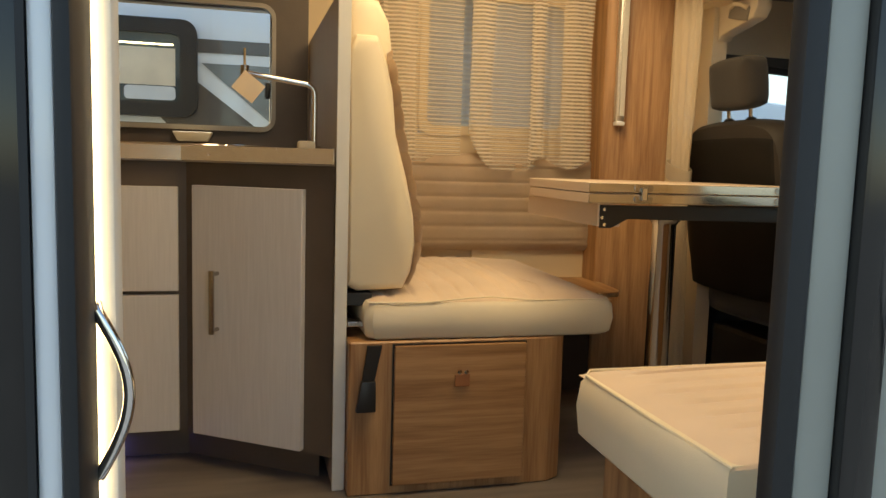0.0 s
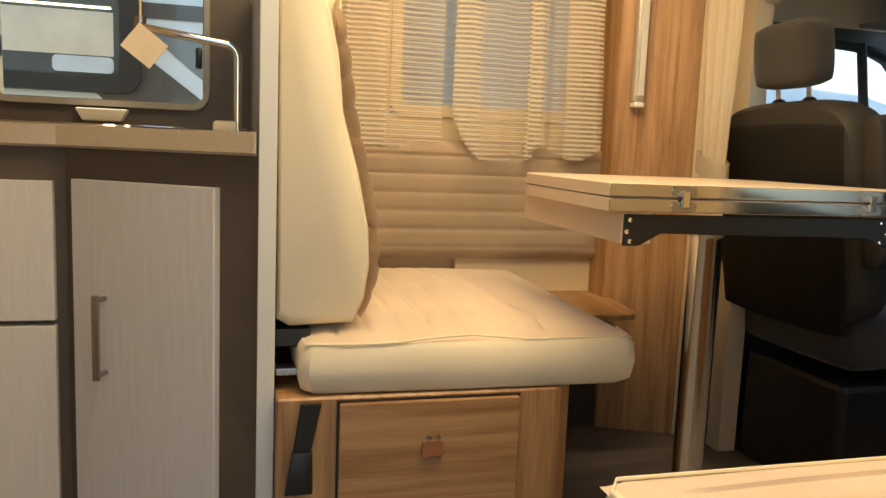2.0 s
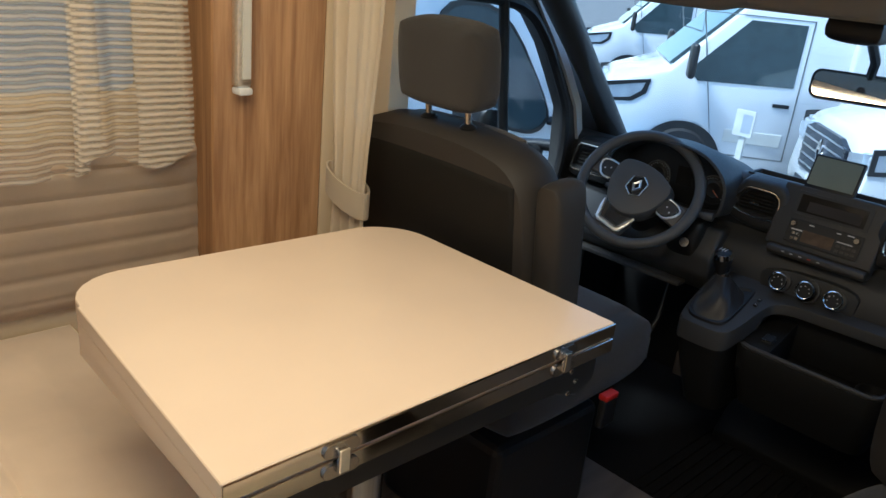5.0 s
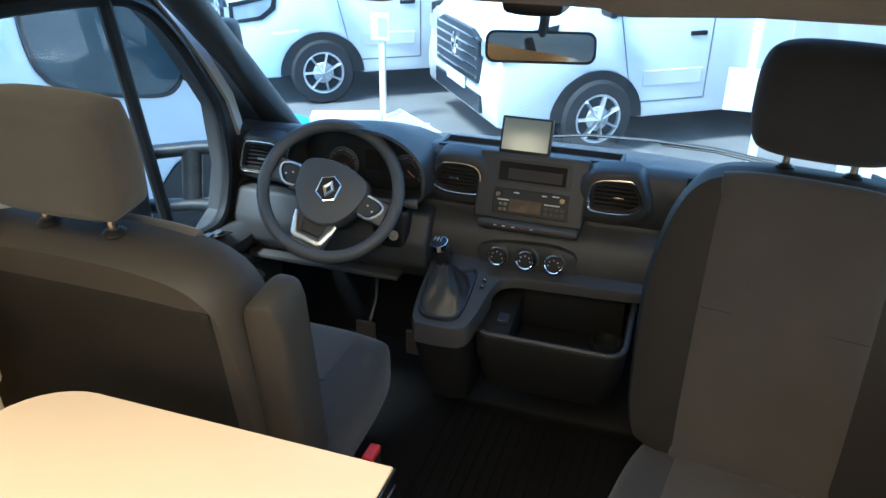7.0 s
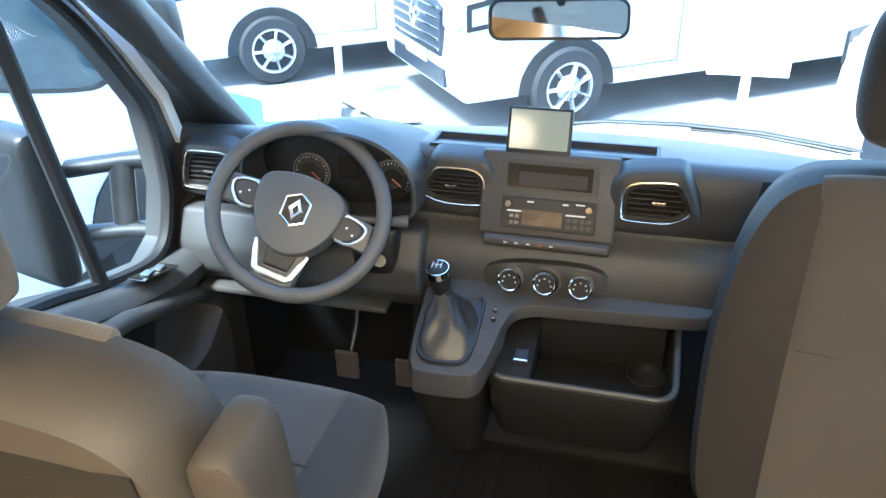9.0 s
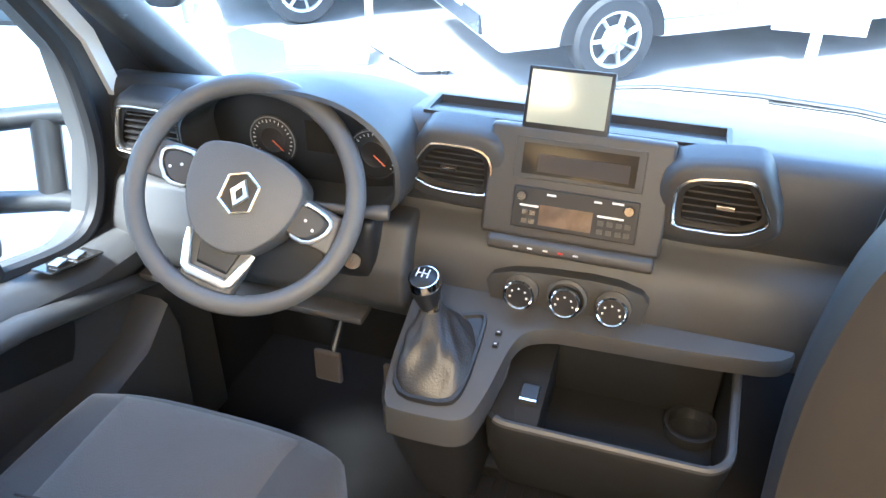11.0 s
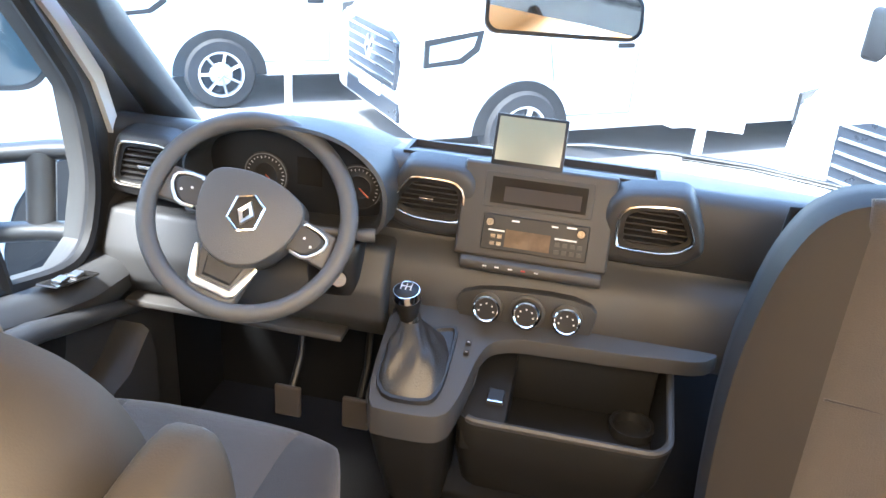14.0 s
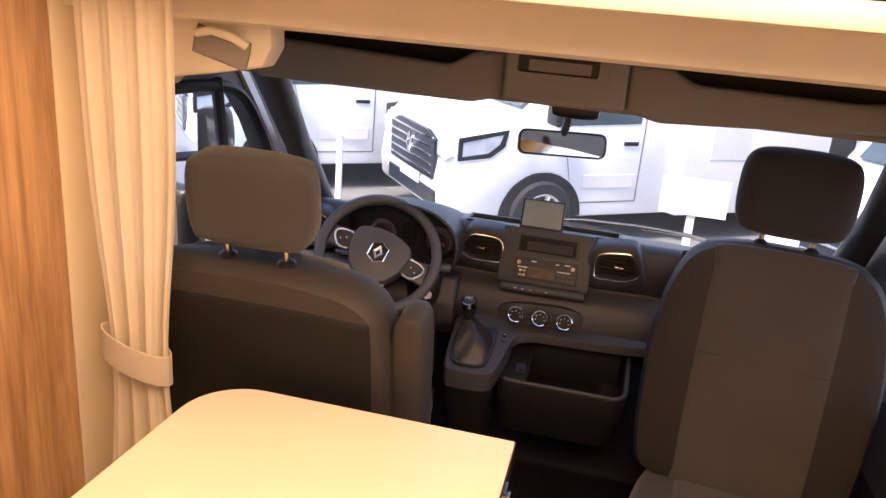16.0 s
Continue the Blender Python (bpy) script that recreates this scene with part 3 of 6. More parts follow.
def top_pad(x0, x1, y0, y1, z, rise, step, groove, nx=200, ny=30, right=0.035):
    b = bmesh.new()
    g = {}
    for i in range(nx + 1):
        for j in range(ny + 1):
            u, v = i / nx, j / ny
            x, y = x0 + (x1 + right * v - x0) * u, y0 + (y1 - y0) * v
            e = min(1, 6 * u, 6 * (1 - u), 6 * v, 6 * (1 - v)) ** 0.5
            q = x / step
            q = abs(q - round(q)) * 2
            gr = groove * max(0, 1 - q / 0.45) ** 1.3 if 0.04 < v and u < 0.70 - 0.06 * v else 0
            h = rise * math.sin(math.pi * min(1, max(0, 0.12 + 0.76 * v))) ** 0.7 * (0.4 + 0.6 * math.sin(math.pi * u))
            g[i, j] = b.verts.new((x, y, z + (h + 0.004) * e - gr * e - (1 - e) * 0.001))
    for i in range(nx):
        for j in range(ny):
            b.faces.new((g[i, j], g[i + 1, j], g[i + 1, j + 1], g[i, j + 1]))
    return b


part("quilted_top", top_pad(-0.066, 0.638, 1.358, 2.280, 0.527, 0.036, 0.066, 0.010), "suede", CU, "beige microfibre top with stitched channels", smooth=True)
part("piping", tube([(-0.065, 1.362, 0.528), (0.0, 1.353, 0.528), (0.10, 1.352, 0.529), (0.2, 1.358, 0.537), (0.27, 1.36, 0.54), (0.40, 1.352, 0.53), (0.60, 1.358, 0.529), (0.635, 1.38, 0.528), (0.645, 1.45, 0.528)], 0.0025, 6), "leather", CU, smooth=True)
part("cross_seam", tube([(0.43, 1.362, 0.549), (0.445, 1.45, 0.560), (0.42, 1.56, 0.563)], 0.0012, 5), "suede", CU, smooth=True)

BK = thing("back_cushion", (-0.03, 1.8, 0.54), "tall cream leatherette backrest with quilted beige face", "backrest")
prof = [(-0.115, 0.565), (-0.118, 1.20), (-0.10, 1.235), (-0.045, 1.235), (-0.02, 1.17), (-0.003, 1.10), (0.012, 0.98), (0.045, 0.86), (0.068, 0.75), (0.072, 0.67), (0.062, 0.60), (0.04, 0.555), (-0.09, 0.550)]


def side_loft(prof, y0, y1, r):
    cx = sum(p[0] for p in prof) / len(prof)
    cz = sum(p[1] for p in prof) / len(prof)

    def sh(y, k):
        out = []
        for x, z in prof:
            dx, dz = x - cx, z - cz
            ln = math.hypot(dx, dz)
            out.append((x - dx / ln * k, y, z - dz / ln * k))
        return out
    return loft([sh(y0, r), sh(y0 + r * 0.3, r * 0.35), sh(y0 + r, 0), sh(y1 - r, 0), sh(y1 - r * 0.3, r * 0.35), sh(y1, r)])


part("bolster", side_loft([(x - 0.005 if x > 0 else x - 0.003, z) for x, z in prof], 1.41, 1.90, 0.022), "leather", BK, smooth=True)
fr_ = bmesh.new()
NZ, NY = 140, 6
gg = {}
fc = [(0.040, 0.565), (0.066, 0.62), (0.076, 0.68), (0.072, 0.75), (0.052, 0.85), (0.022, 0.98), (0.008, 1.08), (-0.005, 1.15), (-0.02, 1.2)]
for i in range(NZ + 1):
    q = i / NZ * (len(fc) - 1)
    k = min(int(q), len(fc) - 2)
    x = fc[k][0] + (fc[k + 1][0] - fc[k][0]) * (q - k)
    z = fc[k][1] + (fc[k + 1][1] - fc[k][1]) * (q - k)
    s = z / 0.062
    s = abs(s - round(s)) * 2
    for j in range(NY + 1):
        gg[i, j] = fr_.verts.new((x + 0.006 + 0.007 * (1 - (1 - s) ** 3), 1.424 + 0.845 * j / NY, z))
for i in range(NZ):
    for j in range(NY):
        fr_.faces.new((gg[i, j], gg[i, j + 1], gg[i + 1, j + 1], gg[i + 1, j]))
bmesh.ops.solidify(fr_, geom=fr_.faces[:], thickness=0.02)
part("quilted_face", fr_, "suede", BK, "wide beige quilted face", smooth=True)
HRb = thing("head_cushion", (-0.03, 1.8, 1.15), "cream padded headrest on the bench back", "headrest")
part("pad", side_loft([(-0.118, 1.16), (-0.118, 1.33), (-0.09, 1.36), (-0.03, 1.345), (0.0, 1.29), (0.012, 1.20), (0.0, 1.12), (-0.03, 1.10), (-0.08, 1.12)], 1.50, 1.86, 0.03), "leather", HRb, smooth=True)
B2 = thing("second_back_cushion", (-0.03, 2.1, 0.54), "cream quilted backrest for the window place", "backrest")
part("bolster", side_loft([(x - 0.020, z) for x, z in prof], 1.925, 2.27, 0.022), "suede", B2, smooth=True)
sbt = thing("shoulder_belt", (0.05, 1.9, 0.6), "two dark brown belt straps running down the bench backrest", "seat belt")
for y in (1.925, 1.965):
    strap = [(fx + 0.020, y + 0.02 * (1.2 - fz), fz) for fx, fz in fc[1:]]
    part("webbing", tube(strap, 0.010, 8, flat=0.25), "strap", sbt, smooth=True)
blt = thing("seat_belt", (-0.1, 1.36, 0.4), "black seat belt buckle on webbing beside the seat box", "seat belt")
part("webbing", prism([(-0.075, 0.42), (-0.035, 0.42), (-0.054, 0.325), (-0.088, 0.325)], 1, 1.325, 1.333, 0.002, 1), "webbing", blt)
part("buckle", prism([(-0.090, 0.325), (-0.052, 0.325), (-0.050, 0.240), (-0.104, 0.240)], 1, 1.318, 1.338, 0.004, 2), "black", blt, smooth=True)
frm = thing("belt_anchor", (-0.1, 1.45, 0.45), "dark steel belt anchor below the backrest", "anchor")
part("bar", box(-0.12, -0.06, 1.40, 1.46, 0.455, 0.47, 0.003), "nickel", frm)
part("bar", box(-0.12, -0.05, 1.42, 1.5, 0.51, 0.545, 0.003), "black", frm)

# wall cushion below the window
WC = thing("wall_cushion", (0.6, 2.3, 0.57), "beige padded wall cushion with lying channels", "cushion")
wcb = bmesh.new()
gg = {}
NX, NZ = 24, 72
for i in range(NX + 1):
    for j in range(NZ + 1):
        u, v = i / NX, j / NZ
        x, z = -0.1 + 1.13 * u, 0.565 + 0.385 * v
        s = v * 6.6 + 0.3
        s = abs(s - round(s)) * 2
        puff = 0.007 * (1 - (1 - s) ** 4)
        e = min(1, 14 * (1 - u), 9 * v + 0.1, 9 * (1 - v)) ** 0.5
        if u > 0.97:
            z = 0.565 + 0.012 * (1 - e) + (0.385 - 0.03 * (u - 0.97) / 0.03) * v
        gg[i, j] = wcb.verts.new((x, 2.30 - (0.045 + puff) * e, z))
for i in range(NX):
    for j in range(NZ):
        wcb.faces.new((gg[i, j], gg[i + 1, j], gg[i + 1, j + 1], gg[i, j + 1]))
bmesh.ops.solidify(wcb, geom=wcb.faces[:], thickness=0.025)
part("pad", wcb, "suede", WC, smooth=True)
lowp = thing("lower_wall_panel", (0.8, 2.3, 0.5), "cream lining panel under the wall cushion", "panel")
part("panel", box(0.5, 1.02, 2.30, 2.325, 0.45, 0.565, 0.002), "wall", lowp)
shf = thing("corner_shelf", (0.9, 2.1, 0.44), "small oak shelf between bench and pillar", "shelf")
part("shelf", prism([(0.70, 2.32), (0.70, 1.93), (0.90, 1.91), (0.96, 1.925), (0.985, 1.97), (1.02, 2.32)], 2, 0.432, 0.45, 0.003, 2), "woody", shf)
cvb = thing("heater_cabinet", (0.9, 2.2, 0), "dark block painting the shaded compartment under the shelf", "cabinet")
# a solid dark block gives the shade of the open space under the shelf
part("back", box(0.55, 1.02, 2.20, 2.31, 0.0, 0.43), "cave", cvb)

# wood pillar with tall handle
pl = thing("pillar_cabinet", (1.07, 2.2, 0), "oak laminate pillar panel beside the window", "cabinet")
part("panel", prism([(0.985, 2.325), (0.985, 2.185), (1.215, 2.075), (1.215, 2.325)], 2, 0.0, 1.98, 0.004, 1), "woodv", pl)
part("edge", prism([(1.215, 2.325), (1.215, 2.075), (1.285, 2.045), (1.32, 2.08), (1.32, 2.325)], 2, 0.0, 1.98, 0.004, 2), "wall", pl, "cream rounded pillar edge", smooth=True)
tl = thing("wall_light_bar", (1.03, 2.14, 1.1), "slim upright lamp bar with white end cap on the oak pillar", "lamp")
part("bar", box(1.012, 1.050, 2.120, 2.150, 1.09, 1.72, 0.007), "alu", tl, smooth=True)
part("diffuser", box(1.022, 1.042, 2.113, 2.1185, 1.11, 1.70, 0.0), "frame", tl)
part("end_cap", box(1.014, 1.050, 2.114, 2.152, 1.072, 1.09, 0.006), "white", tl, smooth=True)


# curtains
def curtain(name, label, x0, x1, y, z0, z1, material, folds, depth, pinch=None, category="curtain", bottom=None, seed=1, n=80, m=30, axis="x", lean=0.0):
    rnd = random.Random(seed)
    ph = [rnd.uniform(0, 6.28) for _ in range(4)]
    b = bmesh.new()
    g = {}
    for i in range(n + 1):
        for j in range(m + 1):
            u, v = i / n, j / m
            w = 1.0
            if pinch:
                w = 1 - pinch[1] * math.exp(-((v - pinch[0]) / pinch[2]) ** 2)
            s = x0 + (x1 - x0) * (0.5 + (u - 0.5) * w) + lean * (1 - v)
            d = depth * (math.sin(folds * 6.28 * u + ph[0] + 0.4 * math.sin(3 * v + ph[1])) + 0.45 * math.sin(folds * 2.3 * 6.28 * u + ph[2] + 1.2 * v)) * (0.7 + 0.5 * (1 - v)) * (0.5 + 0.5 * w)
            zb = z0 + (bottom(u) if bottom else 0)
            z = zb + (z1 - zb) * v
            g[i, j] = b.verts.new((s, y + d, z) if axis == "x" else (y + d, s, z))
    for i in range(n):
        for j in range(m):
            b.faces.new((g[i, j], g[i + 1, j], g[i + 1, j + 1], g[i, j + 1]))
    o = thing(name, ((x0 + x1) / 2, y, z0) if axis == "x" else (y, (x0 + x1) / 2, z0), label, category)
    part("cloth", b, material, o, smooth=True)
    return o


def tip(u):
    return -0.05 * math.exp(-((u - 0.33) / 0.22) ** 2) + 0.03 * math.exp(-(u / 0.08) ** 2)


def sheer_curtain(label, x0, x1, y, z0, bottom, seed, pleats, folds=1.2):
    """A sheer with gathered pleats: the cloth lies in three layers over each given stretch of its width."""
    o = curtain("sheer_curtain", label, x0, x1, y, z0, 1.70, "sheer", folds, 0.009, bottom=bottom, seed=seed)
    rnd = random.Random(seed + 50)
    for a, b_, wav in pleats:
        pm = bmesh.new()
        for layer in range(3):
            off, ph_ = 0.005 + 0.004 * layer, rnd.uniform(0, 6)
            rows_ = []
            for k in range(25):
                v = k / 24
                row = []
                for q in range(9):
                    u = a + (b_ - a) * q / 8
                    zb = z0 + 0.004 * layer + bottom((u - x0) / (x1 - x0))
                    side = wav * math.sin(5 * v + ph_) * (1 - 0.5 * v)
                    row.append(pm.verts.new((u + side, y - off - 0.006 * math.sin(math.pi * q / 8) - 0.003 * math.sin(7 * v + q), zb + (1.70 - zb) * v)))
                rows_.append(row)
            for r0, r1 in zip(rows_, rows_[1:]):
                for q in range(8):
                    pm.faces.new((r0[q], r0[q + 1], r1[q + 1], r1[q]))
        part("pleat", pm, "sheer", o, "gathered pleat of doubled cloth", smooth=True)
    return o


sheer_curtain("cream sheer curtain with woven stripes and straight hem", 0.10, 0.43, 2.262, 0.905, lambda u: 0.01 * math.sin(5 * u), 3, ((0.13, 0.245, 0.004), (0.10, 0.13, 0.002)))
sheer_curtain("cream sheer curtain with woven stripes and curved hem", 0.455, 0.72, 2.240, 0.885, lambda u: 0.14 * max(0, 1 - 2.4 * u) ** 2 + 0.06 * max(0, u - 0.7) ** 1.5, 8, ((0.458, 0.54, 0.008), (0.695, 0.722, 0.003)))
sheer_curtain("narrow striped sheer curtain with a gathered edge by the oak pillar", 0.70, 0.94, 2.225, 0.895, lambda u: 0.02 + 0.02 * math.sin(7 * u), 12, ((0.70, 0.745, 0.004), (0.83, 0.925, 0.012), (0.88, 0.945, 0.009)), 2.0)
bl = thing("window_blind", (0.58, 2.325, 1.05), "pale blue-grey pleated blind behind the sheer curtains", "blind")
bb_ = bmesh.new()
for k in range(26):
    z = 1.045 + 0.02 * k
    prism([(2.328, z), (2.322, z + 0.010), (2.328, z + 0.02), (2.330, z + 0.02), (2.324, z + 0.010), (2.330, z)], 0, 0.30, 0.87, bm=bb_)
part("pleats", bb_, "pleat", bl, kind="stuff")
rail = thing("curtain_rail", (0.55, 2.28, 1.70), "white curtain rail over the window", "rail")
part("rail", box(0.08, 1.0, 2.25, 2.30, 1.69, 1.715, 0.003), "frame", rail)
curtain("cab_curtain", "cream drape gathered by a tie beside the driver's seat", 1.80, 2.0, 1.165, 0.10, 1.94, "drape", 3.6, 0.010, pinch=(0.42, 0.36, 0.15), seed=5, axis="y", lean=-0.012, n=110, m=40)
ct = thing("curtain_tie", (1.165, 1.9, 0.88), "cream tie band round the gathered drape", "tie")
def oval(g):
    return [(1.165 + (0.026 + g) * math.sin(q), 1.900 + (0.066 + g) * math.cos(q)) for q in (2 * math.pi * k / 28 for k in range(28))]


tb = ring(oval(0.006), oval(0.002), 2, 0.865, 0.925)
for vv in tb.verts:
    vv.co.z += 0.30 * (vv.co.y - 1.900)
part("band", tb, "drape", ct, smooth=True)

# ---------------- table ----------------
TB = thing("dinette_table", (0.82, 1.45, 0), "folding cream laminate table on a chrome pedestal leg", "table")


def table_outline(i=0.0):
    pts = [(0.463 + i, 1.172 + i)]
    pts += [(0.492 + i, 1.66)]
    for k in range(7):
        a = math.pi - math.pi / 2 * k / 6
        pts.append((0.60 + (0.105 - i) * math.cos(a), 1.66 + (0.105 - i) * math.sin(a)))
    for k in range(9):
        a = math.pi / 2 - math.pi / 2 * k / 8
        pts.append((1.065 + (0.11 - i) * math.cos(a), 1.64 + (0.11 - i) * math.sin(a)))
    pts += [(1.175 - i, 1.172 + i)]
    return pts


part("upper_leaf", prism(table_outline(), 2, 0.8405, 0.866, 0.0015, 1), "table", TB)
part("lower_leaf", prism(table_outline(0.001), 2, 0.812, 0.8385, 0.0015, 1), "table", TB)
part("front_edge", box(0.463, 1.175, 1.168, 1.1715, 0.842, 0.8645, 0.0008, 1), "polished", TB, "polished metal edge band")
part("front_edge", box(0.463, 1.175, 1.168, 1.1715, 0.8135, 0.837, 0.0008, 1), "polished", TB, "polished metal edge band")
part("apron", prism([(0.497, 1.182), (0.51, 1.72), (0.56, 1.74), (0.56, 1.182)], 2, 0.752, 0.811, 0.002, 1), "table", TB)
br = prism([(0.50, 0.808), (1.155, 0.808), (1.155, 0.765), (1.11, 0.745), (1.05, 0.766), (0.58, 0.772), (0.535, 0.748), (0.50, 0.748)], 1, 1.180, 1.186, 0.002, 1)
part("bracket", br, "black", TB, "black steel bracket with screws")
scw = None
for x, z in ((0.512, 0.797), (0.507, 0.775), (0.514, 0.757), (1.085, 0.797), (1.10, 0.775), (1.085, 0.757)):
    part("screw", lathe([(0.0, 0.003), (0.0045, 0.002), (0.005, 0)], (x, 1.180, z), (0, -1, 0), 10), "chrome", TB, smooth=True)
for x in (0.615, 1.04):
    lb = prism(rounded(x - 0.026, x + 0.026, 0.844, 0.862, 0.008, 4), 1, 1.1645, 1.168)
    prism(rounded(x - 0.026, x + 0.026, 0.815, 0.833, 0.008, 4), 1, 1.1645, 1.168, bm=lb)
    lt = part("latch", lb, "nickel", TB, "small metal hook latch")
    part("hook", box(x - 0.009, x + 0.008, 1.1575, 1.1645, 0.822, 0.855, 0.002), "chrome", lt)
leg = lathe([(0.0, 0), (0.085, 0), (0.085, 0.012), (0.033, 0.02), (0.033, 0.75), (0.045, 0.765), (0.0, 0.765)], (0.76, 1.30, 0.0), n=32)
part("leg", leg, "chrome", TB, "chrome column leg", smooth=True)

# near bench by the entrance
nb = thing("side_seat_box", (0.6, 0.5, 0), "oak laminate base of the seat by the entrance", "seat base")
part("box", box(0.30, 1.0, 0.24, 0.70, 0.0, 0.36, 0.004, 1), "woodv", nb)
NS = thing("side_seat_cushion", (0.6, 0.5, 0.36), "cream leatherette seat by the entrance with stitched beige top", "cushion")


def no(z, i):
    return [(x, y, z) for x, y in ((0.255 + i, 0.25 + i), (0.245 + i, 0.34), (0.255 + i, 0.735 - i), (0.285 + i, 0.765 - i), (0.9, 0.765 - i), (1.0 - i, 0.75 - i), (1.0 - i, 0.25 + i))]


part("cover", loft([no(0.362, 0.012), no(0.372, 0.002), no(0.43, -0.003), no(0.478, 0.002), no(0.49, 0.010)]), "leather", NS, smooth=True)
pb_ = bmesh.new()
gg = {}
for i in range(31):
    for j in range(161):
        u, v = i / 30, j / 160
        x, y = 0.262 + 0.73 * u, 0.256 + 0.5 * v
        e = min(1, 8 * u, 8 * (1 - u), 8 * v, 8 * (1 - v)) ** 0.5
        s = y / 0.062
        s = abs(s - round(s)) * 2
        gr = 0.007 * max(0, 1 - s / 0.45) ** 1.3 if 0.12 < u and v < 0.86 else 0
        gg[i, j] = pb_.verts.new((x, y, 0.493 + (0.010 + 0.008 * math.sin(3.1 * u)) * e - gr * e - 0.008 * (1 - e)))
for i in range(30):
    for j in range(160):
        pb_.faces.new((gg[i, j], gg[i + 1, j], gg[i + 1, j + 1], gg[i, j + 1]))
part("quilted_top", pb_, "suede", NS, "beige top with stitched channels", smooth=True)
part("piping", tube([(0.262, 0.25, 0.491), (0.258, 0.45, 0.491), (0.264, 0.725, 0.491), (0.287, 0.757, 0.493), (0.98, 0.757, 0.493)], 0.003, 6), "leather", NS, smooth=True)

pll = thing("plinth_light", (-0.78, 1.72, 0.0), "small blue light low by the kitchen plinth", "lamp")
part("lens", lathe([(0.0, 0.012), (0.012, 0.008), (0.014, 0.0)], (-0.78, 1.735, 0.03), (0, -1, 0), 14), "blueled", pll, smooth=True)

# ---------------- the cab's shell ----------------
YL, YR = 2.12, 0.30            # side walls of the cab
struct("cab_floor", box(1.95, 2.75, YR, YL, -0.06, -0.004), "mat_floor", "black ribbed rubber mat on the cab floor", category="floor")
rb = bmesh.new()
for k in range(26):
    y = 0.62 + 0.034 * k
    box(1.96, 2.45, y, y + 0.012, -0.004, 0.003, bm=rb)
part("mat_ribs", rb, "mat_floor", None, "raised ribs of the black cab mat", kind="structure", category="floor")
# footwell shade is carried by the near-black colour
struct("footwell_wall", box(2.72, 2.78, YR, YL, -0.06, 0.76), "tub", "bulkhead under the dashboard, coloured near black for the shade there", category="wall")
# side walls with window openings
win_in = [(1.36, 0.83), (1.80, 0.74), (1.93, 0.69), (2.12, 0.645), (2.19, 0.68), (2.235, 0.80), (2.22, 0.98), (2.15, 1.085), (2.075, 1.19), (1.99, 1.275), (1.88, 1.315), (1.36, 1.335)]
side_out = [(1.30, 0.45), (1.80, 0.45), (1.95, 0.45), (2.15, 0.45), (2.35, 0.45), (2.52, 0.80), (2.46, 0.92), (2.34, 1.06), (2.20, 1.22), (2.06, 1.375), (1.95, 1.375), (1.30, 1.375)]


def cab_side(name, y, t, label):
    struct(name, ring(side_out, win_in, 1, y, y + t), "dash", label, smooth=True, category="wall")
    # lower half in the darkened plastic, for the shade down by the floor
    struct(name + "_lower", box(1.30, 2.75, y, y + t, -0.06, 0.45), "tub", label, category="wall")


cab_side("cab_side_left", YL, 0.05, "charcoal cab side around the driver's window")
cab_side("cab_side_right", YR - 0.05, 0.05, "charcoal cab side around the passenger's window")
for y in (YL + 0.02, YR - 0.03):
    o = struct("side_glass", sheet([(p[0], y, p[1]) for p in win_in]), "glass", "clear side window glass of the cab", category="window")
    o.visible_shadow = False
wr = prism([(1.99, 1.365), (2.10, 1.245), (2.20, 1.125), (2.29, 1.00), (2.335, 0.86), (2.31, 0.85), (2.265, 0.985), (2.18, 1.105), (2.08, 1.225), (1.97, 1.345)], 1, YL - 0.012, YL + 0.0)
struct("white_door_edge", wr, "white", "white painted door edge beyond the black seal", category="trim")
sl = tube([(x, YL - 0.008, z) for x, z in chaikin(win_in, 2)], 0.016, 8, closed=True)
struct("window_seal", sl, "rubber", "black rubber seal round the driver's window", smooth=True, category="trim")
struct("quarter_bar", tube([(1.845, YL - 0.01, 1.33), (1.95, YL - 0.01, 0.69)], 0.016, 8), "rubber", "black bar between door window and quarter glass", smooth=True, category="trim")

# windscreen with pillars
A0, A1 = Vector((2.50, 2.075, 0.81)), Vector((1.90, 1.985, 1.37))
B0, B1 = Vector((2.50, 0.345, 0.81)), Vector((1.90, 0.435, 1.37))
for nm, p, q, s in (("a_pillar_left", A0, A1, 1), ("a_pillar_right", B0, B1, -1)):
    pts = [p + Vector((0.06, 0.0, -0.03)), p + (q - p) * 0.5 + Vector((0.03, 0.02 * s, 0.02)), q + Vector((-0.03, 0, 0.02))]
    struct(nm, tube(pts, [0.052, 0.042, 0.048], 12, flat=0.9), "dash", "charcoal windscreen pillar trim", smooth=True, category="pillar")
ws = bmesh.new()
NW = 12
rows = []
for k in range(NW + 1):
    u = k / NW
    bow = 0.27 * math.sin(math.pi * u) ** 0.8
    rows.append([A0.lerp(B0, u) + Vector((bow, 0, 0)), A1.lerp(B1, u) + Vector((bow * 0.3, 0, 0.01))])
vs = [[ws.verts.new(p) for p in r] for r in rows]
for k in range(NW):
    ws.faces.new((vs[k][0], vs[k + 1][0], vs[k + 1][1], vs[k][1]))
o = struct("windscreen", ws, "glass", "large clear windscreen", category="window")
o.visible_shadow = False

